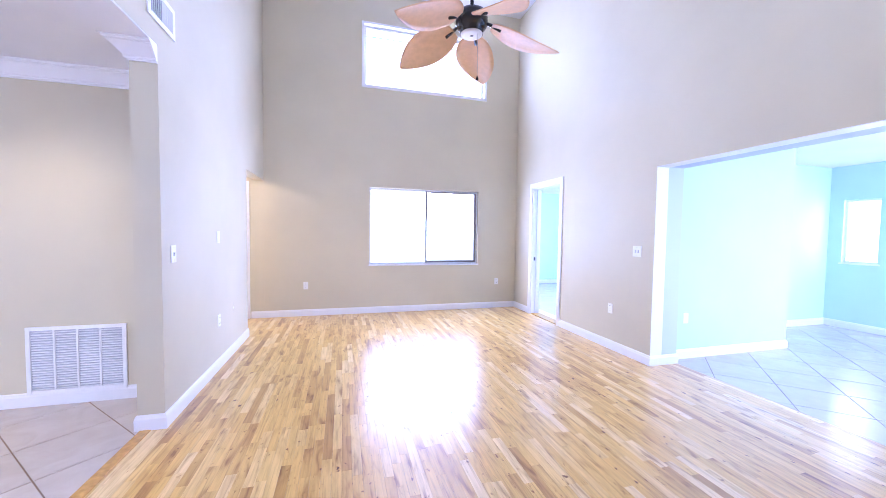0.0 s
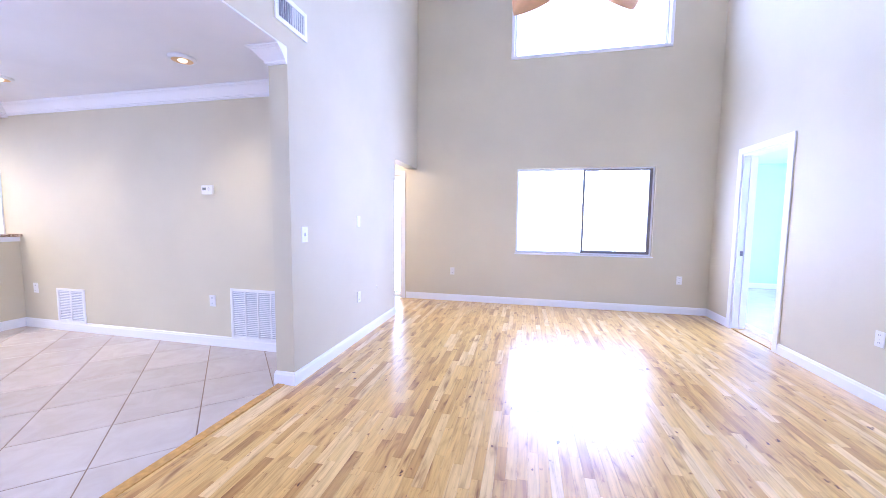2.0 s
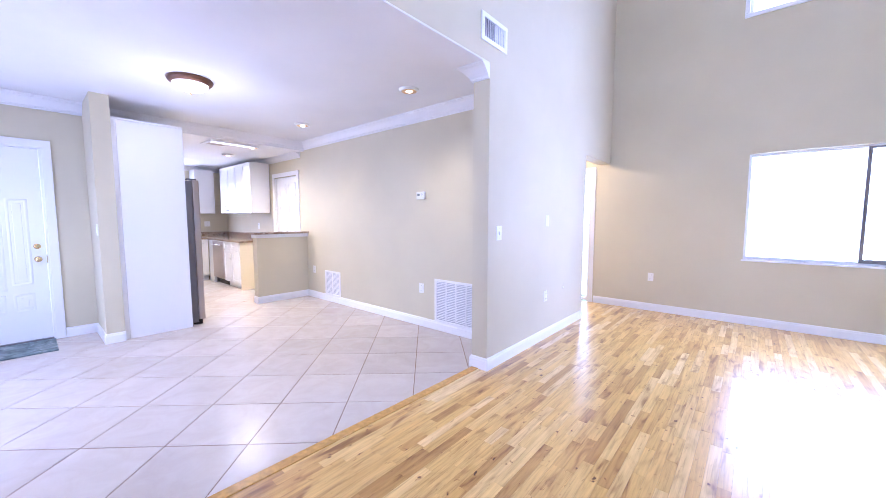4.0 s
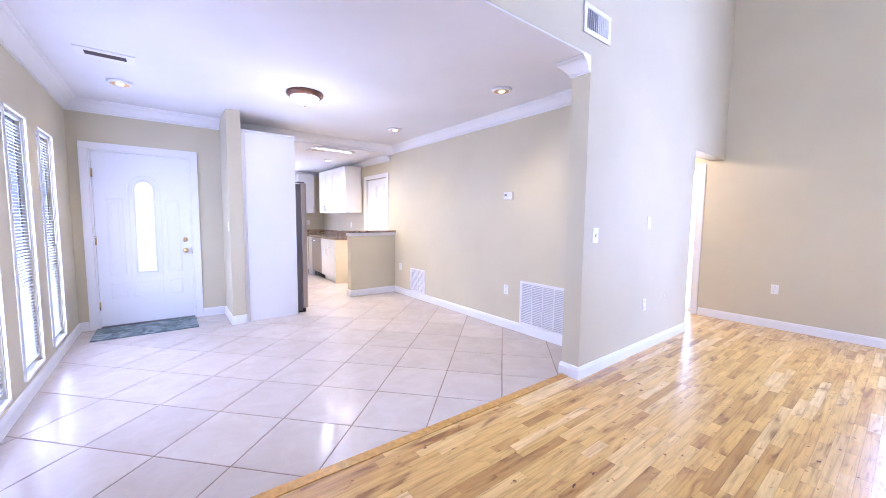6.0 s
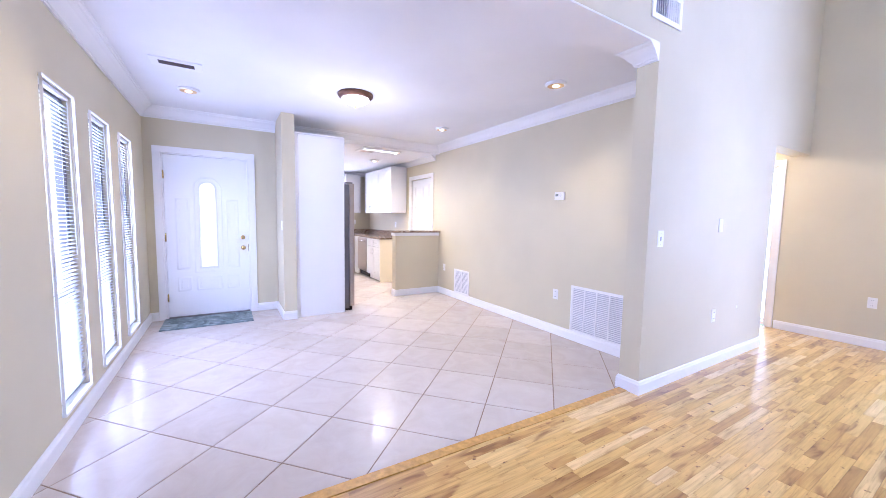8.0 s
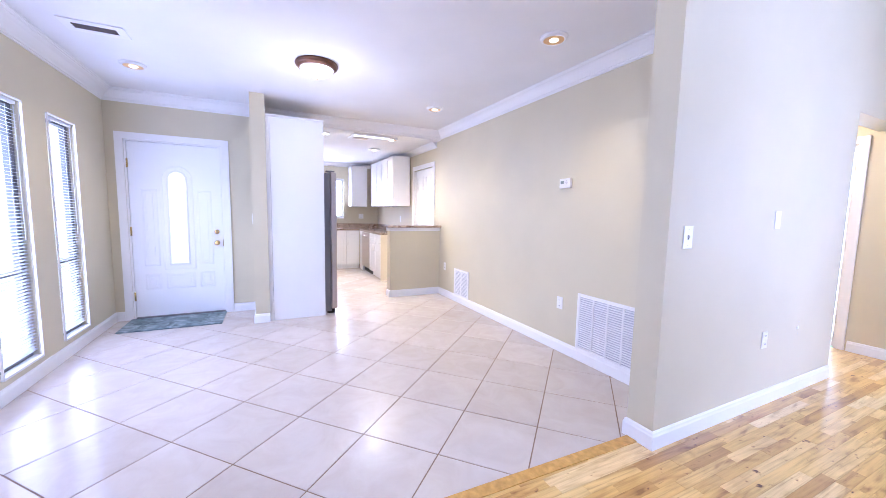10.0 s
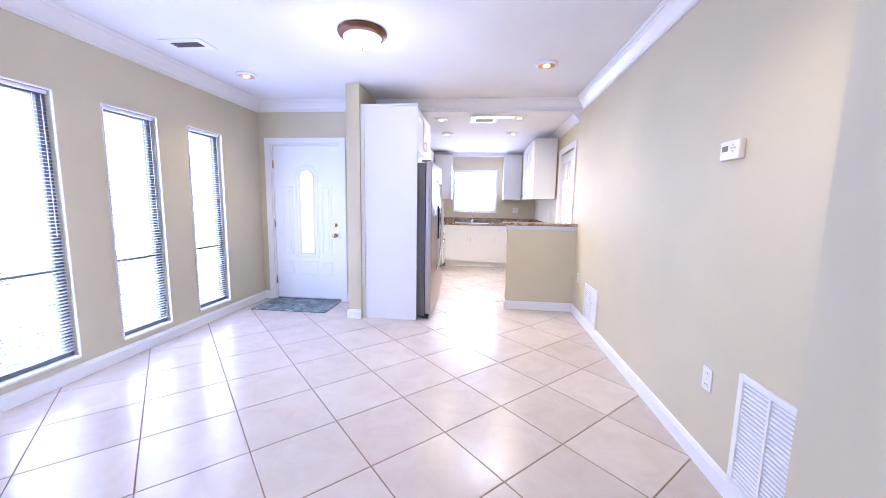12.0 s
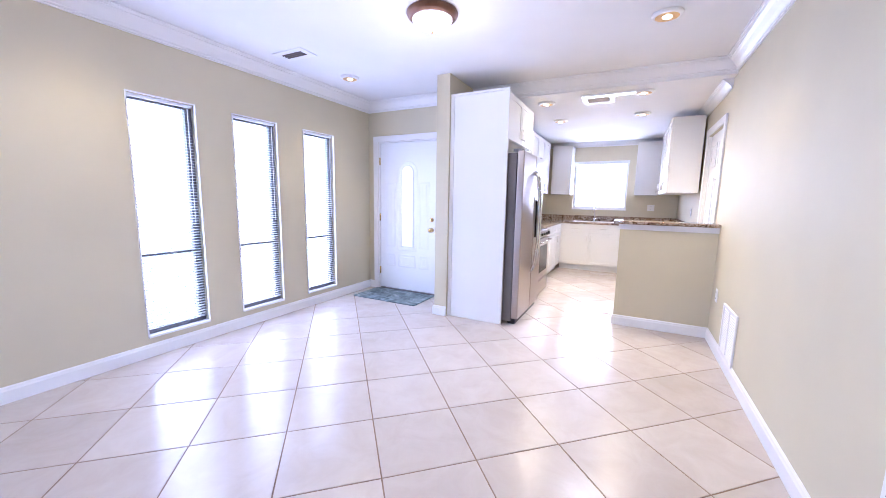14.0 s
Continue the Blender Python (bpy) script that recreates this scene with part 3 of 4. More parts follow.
w2 = thing("window_2", "high fixed clerestory window with a white frame", "window", (0, 0, 0))
tagged(w2, kind="structure")
for nm, a in (("frame_rail", (0.875, 3.07, 6.622, 6.72, 3.745, 3.79)), ("frame_rail", (0.875, 3.07, 6.622, 6.72, 4.76, 4.80)), ("frame_side", (0.875, 0.92, 6.622, 6.72, 3.79, 4.76)), ("frame_side", (3.025, 3.07, 6.622, 6.72, 3.79, 4.76))):
    part(nm, boxm(*a, bevel=0.006), VINYL, w2)
for nm, a in (("inner_rail", (0.92, 3.025, 6.70, 6.74, 3.79, 3.825)), ("inner_rail", (0.92, 3.025, 6.70, 6.74, 4.725, 4.76)), ("inner_side", (0.92, 0.955, 6.70, 6.74, 3.825, 4.725)), ("inner_side", (2.99, 3.025, 6.70, 6.74, 3.825, 4.725))):
    part(nm, boxm(*a, bevel=0.004), VINYL, w2)
part("shade_rail", boxm(0.955, 2.99, 6.71, 6.735, 4.60, 4.612), plain("pale_teal_edge", (0.45, 0.62, 0.62), 0.5), w2)
pane(w2, boxm(0.955, 2.99, 6.722, 6.726, 3.825, 4.725))

# glowing panels as daylight beyond the glass, also behind the unseen added openings
SKYWHITE = bpy.data.materials.new("bright_daylight_panel")
SKYWHITE.use_nodes = True
_nt = SKYWHITE.node_tree
_nt.nodes.remove(_nt.nodes["Principled BSDF"])
_em = node(_nt, "ShaderNodeEmission", Color=(0.93, 0.97, 1.0, 1), Strength=10.0)
_nt.links.new(_em.outputs[0], _nt.nodes["Material Output"].inputs[0])
for a in ((-3.4, 3.7, 7.60, 7.64, -0.1, 6.5), (-11.0, 4.0, -1.24, -1.20, -0.1, 5.5), (-10.2, -10.16, 0.5, 5.0, 0.2, 3.6), (9.6, 9.64, 1.5, 6.0, 0.2, 3.6), (3.0, 9.5, -2.64, -2.60, -0.1, 3.6), (8.4, 8.44, 5.0, 8.0, 0.2, 3.6)):
    tagged(mesh_object("backdrop", boxm(*a), SKYWHITE), "glowing white panel as overexposed daylight outside an opening", "backdrop", kind="structure")

# ---- living room: doors ----
# glazing is made up: the panel behind gives the white leaf its brightness
d1 = thing("door_1", "white hall door with glazing added to make its strip blown bright", "door", (0, 0, 0))
tagged(d1, kind="structure")
casing(d1, -1.70, -0.88, 2.05, 0.075, YN - 0.018, YN - 0.0005, along_x)
for nm, a in (("stile", (-1.695, -1.62, 0.012, 2.045)), ("stile", (-0.905, -0.885, 0.012, 2.045)), ("rail", (-1.62, -0.905, 0.012, 0.06)), ("rail", (-1.62, -0.905, 1.98, 2.045))):
    part(nm, boxm(a[0], a[1], YN + 0.02, YN + 0.055, a[2], a[3], bevel=0.002), DOORP, d1)
pane(d1, boxm(-1.62, -0.905, YN + 0.036, YN + 0.04, 0.06, 1.98))
for z in (0.30, 1.05, 1.82):
    part("hinge", boxm(-0.888, -0.880, YN - 0.004, YN + 0.02, z - 0.045, z + 0.045, bevel=0.001), NICKEL, d1, "dull metal hinge")

d2 = thing("door_2", "white cased doorway into a pale blue room", "doorway", (0, 0, 0))
tagged(d2, kind="structure")
casing(d2, 5.215, 6.02, 2.15, 0.075, XE - 0.018, XE - 0.0005, along_y)
part("jamb", boxm(XE, XE + 0.15, 6.0, 6.0195, 0, 2.13), TRIM, d2)
part("jamb", boxm(XE, XE + 0.15, 5.2155, 5.235, 0, 2.13), TRIM, d2)
part("jamb_head", boxm(XE, XE + 0.15, 5.2155, 6.0195, 2.13, 2.1495), TRIM, d2)
part("door_stop", boxm(XE + 0.07, XE + 0.10, 5.988, 6.0, 0, 2.13), TRIM, d2)
part("strike_plate", boxm(XE + 0.03, XE + 0.06, 5.996, 6.0005, 0.92, 0.98), DSTEEL, d2, "dark metal strike plate")
part("threshold", boxm(XE, XE + 0.15, 5.235, 6.0, 0.0, 0.012, bevel=0.003), OAKTRIM, d2)

# ---- living room: ceiling fan ----
fan = thing("ceiling_fan", "ceiling fan with five broad leaf-shaped tan blades and a black motor", "ceiling fan", (1.49, 3.05, 0.0), 0.0)
HZ = 2.83
part("canopy", lathe([(0.0, TOP), (0.075, TOP), (0.072, TOP - 0.03), (0.045, TOP - 0.075), (0.018, TOP - 0.085), (0.0, TOP - 0.085)], 28), BLACK, fan)
part("downrod", lathe([(0.013, TOP - 0.08), (0.013, HZ + 0.20)], 14), BLACK, fan)
part("motor", lathe([(0.0, HZ + 0.21), (0.03, HZ + 0.21), (0.06, HZ + 0.185), (0.105, HZ + 0.16), (0.118, HZ + 0.13), (0.118, HZ + 0.075), (0.105, HZ + 0.055), (0.085, HZ + 0.045), (0.085, HZ + 0.012), (0.0, HZ + 0.012)], 32), BLACK, fan, "gloss black motor housing")
part("cap", lathe([(0.0, HZ), (0.055, HZ), (0.078, HZ + 0.004), (0.082, HZ + 0.013), (0.0, HZ + 0.013)], 32), PLAST, fan, "white switch cap")
part("cap_badge", boxm(-0.010, 0.010, -0.012, 0.008, HZ - 0.003, HZ + 0.001), DARKSLOT, fan)
part("pull_chain", tube([(0.03, -0.05, HZ + 0.005), (0.031, -0.052, HZ - 0.31)], 0.0016, 6), NICKEL, fan)
part("pull_knob", lathe([(0.0, -0.036), (0.009, -0.032), (0.010, -0.022), (0.004, -0.004), (0.0, 0.0)], 12, "z", (0.031, -0.052, HZ - 0.305)), BLACK, fan, "black teardrop pull")


def blade_mesh():
    """A broad leaf: narrow at the root, widest before the middle, pointed at the tip, drooping and slightly cupped."""
    bm = bmesh.new()
    rows = []
    n, m = 20, 8
    for i in range(n + 1):
        s = i / n
        x = 0.15 + 0.52 * s
        half = max(0.16 * math.sin(math.pi * (0.10 + 0.90 * s ** 0.85)) ** 0.8, 0.003)
        line = []
        for j in range(m + 1):
            v = 2 * j / m - 1
            line.append(bm.verts.new((x, half * v + 0.03 * math.sin(math.pi * s), HZ + 0.075 - 0.16 * s ** 1.25 + 0.22 * half * v - 0.03 * v * v * math.sin(math.pi * s))))
        rows.append(line)
    for a, b in zip(rows, rows[1:]):
        for j in range(m):
            bm.faces.new((a[j], a[j + 1], b[j + 1], b[j])).smooth = True
    bmesh.ops.recalc_face_normals(bm, faces=bm.faces)
    bmesh.ops.solidify(bm, geom=bm.faces[:], thickness=0.007)
    return bm


for k in range(5):
    a = radians(-83 + 72 * k)
    ir = part("blade_iron", tube([(0.09, 0, HZ + 0.10), (0.14, 0, HZ + 0.085), (0.22, 0.0, HZ + 0.045)], 0.012, 8), BLACK, fan)
    ir.rotation_euler.z = a
    bl = part("blade", blade_mesh(), BLADE, fan, "broad tan leaf-shaped blade")
    bl.rotation_euler.z = a

# ---- living room: plates ----
wall_plate("outlet", "white double wall outlet", (0.005, YN, 0.49), 0)
wall_plate("outlet", "white double wall outlet", (3.33, YN, 0.49), 0)
wall_plate("outlet", "white double wall outlet", (XE, 4.10, 0.49), -90)
wall_plate("light_switch", "white wall switch plate with two toggles", (XE, 3.72, 1.20), -90, 0.115, 0.117, "double", "switch")
wall_plate("light_switch", "white toggle switch plate on the dividing wall", (XL, 3.50, 1.195), 90, 0.080, 0.125, "toggle", "switch")
wall_plate("blank_plate", "plain white blank wall plate", (XL, 4.48, 1.30), 90, face="none", category="plate")
wall_plate("outlet", "white double wall outlet", (XL, 4.475, 0.475), 90)
wall_plate("cable_jack", "small cable jack without a plate", (XL, 4.957, 0.505), 90, 0.022, 0.022, "none", "jack")
wall_plate("outlet", "white wall plate on the blue wall", (4.285, EY, 0.455), 0, face="none", category="plate")

hv = thing("air_vent", "white wall register high on the dividing wall", "vent", (XL, 3.388, 2.728), 90)
for nm, a in (("frame_side", (-0.19, -0.155, -0.012, 0, 0, 0.215)), ("frame_side", (0.155, 0.19, -0.012, 0, 0, 0.215)), ("frame_rail", (-0.155, 0.155, -0.012, 0, 0, 0.035)), ("frame_rail", (-0.155, 0.155, -0.012, 0, 0.18, 0.215))):
    part(nm, boxm(*a, bevel=0.003), TRIM, hv)
part("duct", boxm(-0.155, 0.155, -0.002, 0, 0.035, 0.18), plain("grey_damper", (0.30, 0.30, 0.33), 0.6), hv)
for k in range(12):
    x = -0.145 + k * 0.0264
    bm = boxm(x - 0.001, x + 0.001, -0.010, -0.002, 0.035, 0.18)
    for v in bm.verts:
        v.co.x += (v.co.y + 0.002) * (0.8 if k < 6 else -0.8)
    part("vane", bm, TRIM, hv)
for x in (-0.172, 0.172):
    part("screw", lathe([(0.004, -0.0135), (0.004, -0.010)], 10, "y", (x, 0, 0.107)), NICKEL, hv)

# ---- hall ----
hl = thing("hall_ceiling_light", "small lit hall ceiling light", "ceiling light", (-1.45, 6.0, 2.45))
part("pan", lathe([(0.10, 0.0), (0.10, -0.015), (0.0, -0.015)], 24), COPPER, hl)
part("shade", lathe([(0.09, -0.015), (0.08, -0.05), (0.045, -0.075), (0.0, -0.085)], 24), DOME, hl, "lit frosted glass shade")
_p = bpy.data.lights.new("hall_lamp", "POINT")
_p.energy, _p.color, _p.shadow_soft_size = 70, (1.0, 0.70, 0.38), 0.08
new("hall_lamp", _p).location = (-1.45, 6.0, 2.32)

# ---- blue room ----
w3 = thing("window_3", "small bright window in the blue wall", "window", (0, 0, 0))
tagged(w3, kind="structure")
for nm, a in (("frame_rail", (ER + 0.05, ER + 0.09, 3.78, 4.18, 1.0, 1.03)), ("frame_rail", (ER + 0.05, ER + 0.09, 3.78, 4.18, 1.93, 1.96)), ("frame_side", (ER + 0.05, ER + 0.09, 3.78, 3.81, 1.03, 1.93)), ("frame_side", (ER + 0.05, ER + 0.09, 4.15, 4.18, 1.03, 1.93)), ("sill", (ER - 0.02, ER + 0.05, 3.76, 4.20, 0.98, 0.9995))):
    part(nm, boxm(*a, bevel=0.003), VINYL, w3)
pane(w3, boxm(ER + 0.068, ER + 0.072, 3.81, 4.15, 1.03, 1.93))

# ---- entry: front door ----
fd = thing("front_door", "closed white panelled front door with an arched glass light", "door", (0, 0.018, 0))
tagged(fd, kind="structure")
FX = XF - 0.02
casing(fd, -0.02, 0.915, 2.06, 0.075, XF + 0.0005, XF + 0.019, along_y)
part("jamb", boxm(XF - 0.2, XF, -0.0195, -0.003, 0.0, 2.06), TRIM, fd)
part("jamb", boxm(XF - 0.2, XF, 0.898, 0.9145, 0.0, 2.06), TRIM, fd)
part("jamb_head", boxm(XF - 0.2, XF, -0.003, 0.898, 2.047, 2.0595), TRIM, fd)
part("threshold", boxm(XF - 0.2, XF - 0.005, -0.003, 0.898, 0.0, 0.018, bevel=0.003), DSTEEL, fd)


def arch(y0, y1, z0, z1, n=14):
    """The outline of an upright slot with a round head."""
    r, yc = (y1 - y0) / 2, (y0 + y1) / 2
    return [(y0, z0), (y1, z0)] + [(yc + r * math.cos(math.pi * k / n), z1 - r + r * math.sin(math.pi * k / n)) for k in range(n + 1)]


def ring(outer, inner, x0, x1):
    """A flat moulding between two outlines of the same count, raised from x0 to x1."""
    bm = bmesh.new()
    o0, i0 = [bm.verts.new((x0, *p)) for p in outer], [bm.verts.new((x0, *p)) for p in inner]
    mid = [((a[0] + b[0]) / 2, (a[1] + b[1]) / 2) for a, b in zip(outer, inner)]
    m1 = [bm.verts.new((x1, *p)) for p in mid]
    n = len(outer)
    for k in range(n):
        j = (k + 1) % n
        bm.faces.new((o0[k], o0[j], m1[j], m1[k])).smooth = True
        bm.faces.new((m1[k], m1[j], i0[j], i0[k])).smooth = True
    bmesh.ops.recalc_face_normals(bm, faces=bm.faces)
    return bm


leaf = part("leaf", boxm(FX - 0.044, FX, 0.0, 0.895, 0.024, 2.044, bevel=0.002), DOORP, fd, "white steel door leaf")
gl0 = arch(0.365, 0.525, 0.65, 1.72)
bm = bmesh.new()
bm.faces.new([bm.verts.new((FX + 0.004, *p)) for p in gl0])
part("glass_light", bm, FROST, leaf, "arched frosted glass with daylight put in as a glow")
part("glass_moulding", ring(arch(0.34, 0.55, 0.625, 1.745), arch(0.367, 0.523, 0.652, 1.718), FX - 0.0005, FX + 0.014), DOORP, leaf)
part("raised_moulding", ring(arch(0.285, 0.605, 0.57, 1.80), arch(0.31, 0.58, 0.595, 1.775), FX - 0.0005, FX + 0.008), DOORP, leaf)


def rect(y0, y1, z0, z1):
    return [(y0, z0), (y1, z0), (y1, z1), (y0, z1)]


for y0, y1, z0, z1 in ((0.10, 0.255, 0.62, 1.52), (0.635, 0.79, 0.62, 1.52), (0.10, 0.255, 0.34, 0.53), (0.30, 0.59, 0.34, 0.53), (0.635, 0.79, 0.34, 0.53)):
    part("panel_moulding", ring(rect(y0, y1, z0, z1), rect(y0 + 0.026, y1 - 0.026, z0 + 0.026, z1 - 0.026), FX - 0.0005, FX + 0.009), DOORP, leaf)
    part("panel_field", boxm(FX - 0.001, FX + 0.003, y0 + 0.045, y1 - 0.045, z0 + 0.045, z1 - 0.045, bevel=0.004), DOORP, leaf)
part("knob", lathe([(0.030, 0.0), (0.030, 0.006), (0.012, 0.012), (0.011, 0.030), (0.024, 0.038), (0.029, 0.052), (0.022, 0.064), (0.0, 0.067)], 24, "x", (FX, 0.833, 0.885)), BRASS, leaf, "brass door knob")
part("deadbolt", lathe([(0.028, 0.0), (0.028, 0.010), (0.020, 0.014), (0.0, 0.014)], 24, "x", (FX, 0.833, 1.022)), BRASS, leaf, "brass deadbolt")
part("thumb_turn", boxm(FX + 0.013, FX + 0.026, 0.829, 0.837, 1.008, 1.036, bevel=0.002), BRASS, leaf)
for z in (0.27, 1.03, 1.80):
    part("hinge", lathe([(0.0, z - 0.052), (0.010, z - 0.05), (0.010, z + 0.05), (0.0, z + 0.052)], 10, "z", (FX + 0.012, -0.002, 0)), BRASS, fd, "brass hinge")
part("latch_plate", boxm(XF - 0.012, XF + 0.003, 0.893, 0.900, 0.84, 0.93), BRASS, fd)

mt = bmesh.new()
box(mt, -4.635, -4.11, -0.02, 0.925, 0.0, 0.014, bevel=0.005)
tagged(mesh_object("door_mat", mt, PILE), "mottled grey-green door mat lying on the tiles", "door mat")

# ---- entry: tall windows with blinds ----
for i, (x0, x1) in enumerate(WINDOWS):
    w = thing("window_%d" % (i + 4), "tall narrow window with white mini blinds, recessed in the wall", "window", (0, 0, 0))
    tagged(w, kind="structure")
    for nm, a in (("frame_rail", (x0, x1, -0.245, -0.205, 0.17, 0.215)), ("frame_rail", (x0, x1, -0.245, -0.205, 2.0, 2.04)), ("frame_side", (x0, x0 + 0.052, -0.245, -0.205, 0.215, 2.0)), ("frame_side", (x1 - 0.018, x1, -0.245, -0.205, 0.215, 2.0)), ("meeting_rail", (x0 + 0.03, x1 - 0.03, -0.24, -0.21, 0.80, 0.828))):
        part(nm, boxm(*a, bevel=0.002), BRONZE2, w)
    pane(w, boxm(x0 + 0.050, x1 - 0.03, -0.227, -0.223, 0.215, 0.80))
    pane(w, boxm(x0 + 0.050, x1 - 0.03, -0.227, -0.223, 0.828, 2.0))
    part("sill", boxm(x0 - 0.004, x1 + 0.004, -0.205, -0.144, 0.155, 0.175, bevel=0.005), TRIM, w, "white marble-like sill")
    bead = 0.006
    part("corner_bead", boxm(x0 - bead, x0 + 0.001, -0.16, -0.147, 0.175, 2.04), TRIM, w)
    part("corner_bead", boxm(x1 - 0.001, x1 + bead, -0.16, -0.147, 0.175, 2.04), TRIM, w)
    part("corner_bead", boxm(x0 - bead, x1 + bead, -0.16, -0.147, 2.039, 2.048), TRIM, w)
    b = thing("window_blind", "white aluminium mini blind with open slats", "blind", ((x0 + x1) / 2, -0.188, 0), group="entry blinds")
    hw = (x1 - x0) / 2 - 0.008
    part("headrail", boxm(-hw, hw, -0.013, 0.013, 2.014, 2.036, bevel=0.002), VINYL, b)
    part("bottom_rail", boxm(-hw, hw, -0.012, 0.012, 0.215, 0.228, bevel=0.003), SLAT, b)
    for dx in (-hw * 0.7, hw * 0.7):
        part("ladder_cord", boxm(dx - 0.0008, dx + 0.0008, -0.0135, -0.0125, 0.228, 2.005), SLAT, b)
    part("tilt_wand", tube([(-hw + 0.04, 0.018, 2.0), (-hw + 0.04, 0.020, 1.05)], 0.003, 6), VINYL, b)
    mesh = None
    for k in range(72):
        z = 0.245 + k * 0.0243
        if mesh is None:
            bm = boxm(-hw, hw, -0.0125, 0.0125, -0.0004, 0.0004)
            for v in bm.verts:
                v.co.z -= v.co.y * 0.22
            s = part("slat", bm, SLAT, b)
            mesh = s.data
        else:
            s = new("slat", mesh)
            s.parent = b
        s.location.z = z

# ---- entry: lights, vents, plates ----
dl = thing("dome_light", "flush dome ceiling light with a bronze rim, lit", "ceiling light", (-2.86, 1.84, C))
part("rim", lathe([(0.0, 0.0), (0.175, 0.0), (0.180, -0.012), (0.172, -0.030), (0.150, -0.046), (0.138, -0.048), (0.138, -0.03), (0.0, -0.03)], 48), COPPER, dl, "oil-rubbed bronze rim")
part("shade", lathe([(0.140, -0.040), (0.133, -0.062), (0.108, -0.086), (0.065, -0.103), (0.015, -0.110), (0.0, -0.110)], 48), DOME, dl, "lit frosted glass bowl")
part("finial", lathe([(0.0, -0.137), (0.006, -0.134), (0.009, -0.126), (0.005, -0.120), (0.013, -0.113), (0.010, -0.107), (0.0, -0.107)], 16), BRASS, dl, "brass finial")
_p = bpy.data.lights.new("dome_lamp", "POINT")
_p.energy, _p.color, _p.shadow_soft_size = 15, (1.0, 0.86, 0.68), 0.32
new("dome_lamp", _p).location = (-2.86, 1.84, C - 0.42)
for x, y in ((-1.53, 3.31), (-3.56, 3.29), (-3.67, 0.37), (-1.62, 0.33)):
    can_light(x, y, C, "entry recessed lights", 60 if y > 1 else 40)
for x, y in ((-5.05, 2.18), (-6.08, 2.17), (-4.97, 3.20), (-6.03, 3.21)):
    can_light(x, y, K, "kitchen recessed lights", 100, 145)


def ceiling_vent(name, label, x, y, z, w, d, fin, material):
    t = thing(name, label, "vent", (x, y, z))
    f = 0.056
    for nm, a in (("frame_side", (-w / 2, -w / 2 + f, -d / 2, d / 2, -0.008, 0)), ("frame_side", (w / 2 - f, w / 2, -d / 2, d / 2, -0.008, 0)), ("frame_rail", (-w / 2 + f, w / 2 - f, -d / 2, -d / 2 + f, -0.008, 0)), ("frame_rail", (-w / 2 + f, w / 2 - f, d / 2 - f, d / 2, -0.008, 0))):
        part(nm, boxm(*a, bevel=0.002), TRIM, t)
    part("duct", boxm(-w / 2 + f, w / 2 - f, -d / 2 + f, d / 2 - f, -0.001, 0), material, t)
    n = int((w - 2 * f) / fin)
    for k in range(n):
        xx = -w / 2 + f + (k + 0.5) * (w - 2 * f) / n
        bm = boxm(xx - 0.0008, xx + 0.0008, -d / 2 + f, d / 2 - f, -0.009, -0.001)
        for v in bm.verts:
            v.co.x += (v.co.z + 0.001) * 0.9
        part("fin", bm, material, t)
    return t


# shade inside this register is painted as a dark louvre and duct colour
ceiling_vent("ceiling_vent", "white ceiling register with shade painted dark on its louvres", -2.97, 0.34, C, 0.20, 0.36, 0.024, plain("shade_painted_louvre", (0.10, 0.075, 0.06), 0.6))
ceiling_vent("ceiling_vent", "white kitchen ceiling register", -5.09, 2.75, K, 0.38, 0.34, 0.02, plain("beige_louvre", (0.66, 0.58, 0.50), 0.6))

th = thing("thermostat", "white programmable wall thermostat", "thermostat", (-1.955, YT, 1.60))
part("body", boxm(-0.066, 0.066, -0.028, 0, -0.044, 0.044, bevel=0.006), PLAST, th)
part("display", boxm(-0.050, -0.010, -0.0295, -0.027, -0.004, 0.022), plain("grey_green_display", (0.22, 0.25, 0.22), 0.2), th, "grey display")
for dx, dz in ((0.024, 0.008), (0.024, 0.022), (0.024, -0.006), (0.010, 0.008), (0.038, 0.008)):
    part("button", boxm(dx - 0.005, dx + 0.005, -0.031, -0.027, dz - 0.004, dz + 0.004, bevel=0.0015), NICKEL, th)
wall_plate("outlet", "white double wall outlet", (-1.965, YT, 0.47), 0)
wall_plate("outlet", "white double wall outlet", (-4.47, YT, 0.475), 0)
wall_plate("light_switch", "white rocker switch on the stub wall", (-4.08, 1.27, 1.20), 0, face="rocker", category="switch")
grille("return_grille", "large white return air grille low on the wall", (-1.42, YT, 0.092), 0, 0.64, 0.52, 4)
grille("supply_grille", "small white air grille low on the wall", (-3.92, YT, 0.092), 0, 0.42, 0.40, 2)

# ---- kitchen ----
structure("pony_wall", boxm(-4.82, -4.68, 3.09, YT, 0, 1.02), WALL, "greige half-height wall carrying a granite bar top", "wall")
structure("pony_trim", boxm(-4.835, -4.665, 3.075, YT, 1.02, 1.075, bevel=0.003), TRIM, "white trim board under the bar top", "trim")
tagged(mesh_object("bar_top", boxm(-4.92, -4.62, 3.03, YT, 1.075, 1.108, bevel=0.006), GRANITE), "speckled brown granite bar top on the half wall", "bar top")


def bar_handle(parent, p0, p1, out):
    """A straight bar pull on two posts; out is its way off the front."""
    p0, p1, o = Vector(p0), Vector(p1), Vector(out)
    h = part("handle", tube([p0 + o, p1 + o], 0.005, 8), NICKEL, parent, "brushed nickel bar pull")
    for q in (p0.lerp(p1, 0.12), p0.lerp(p1, 0.88)):
        part("post", tube([q, q + o], 0.004, 8), NICKEL, h)


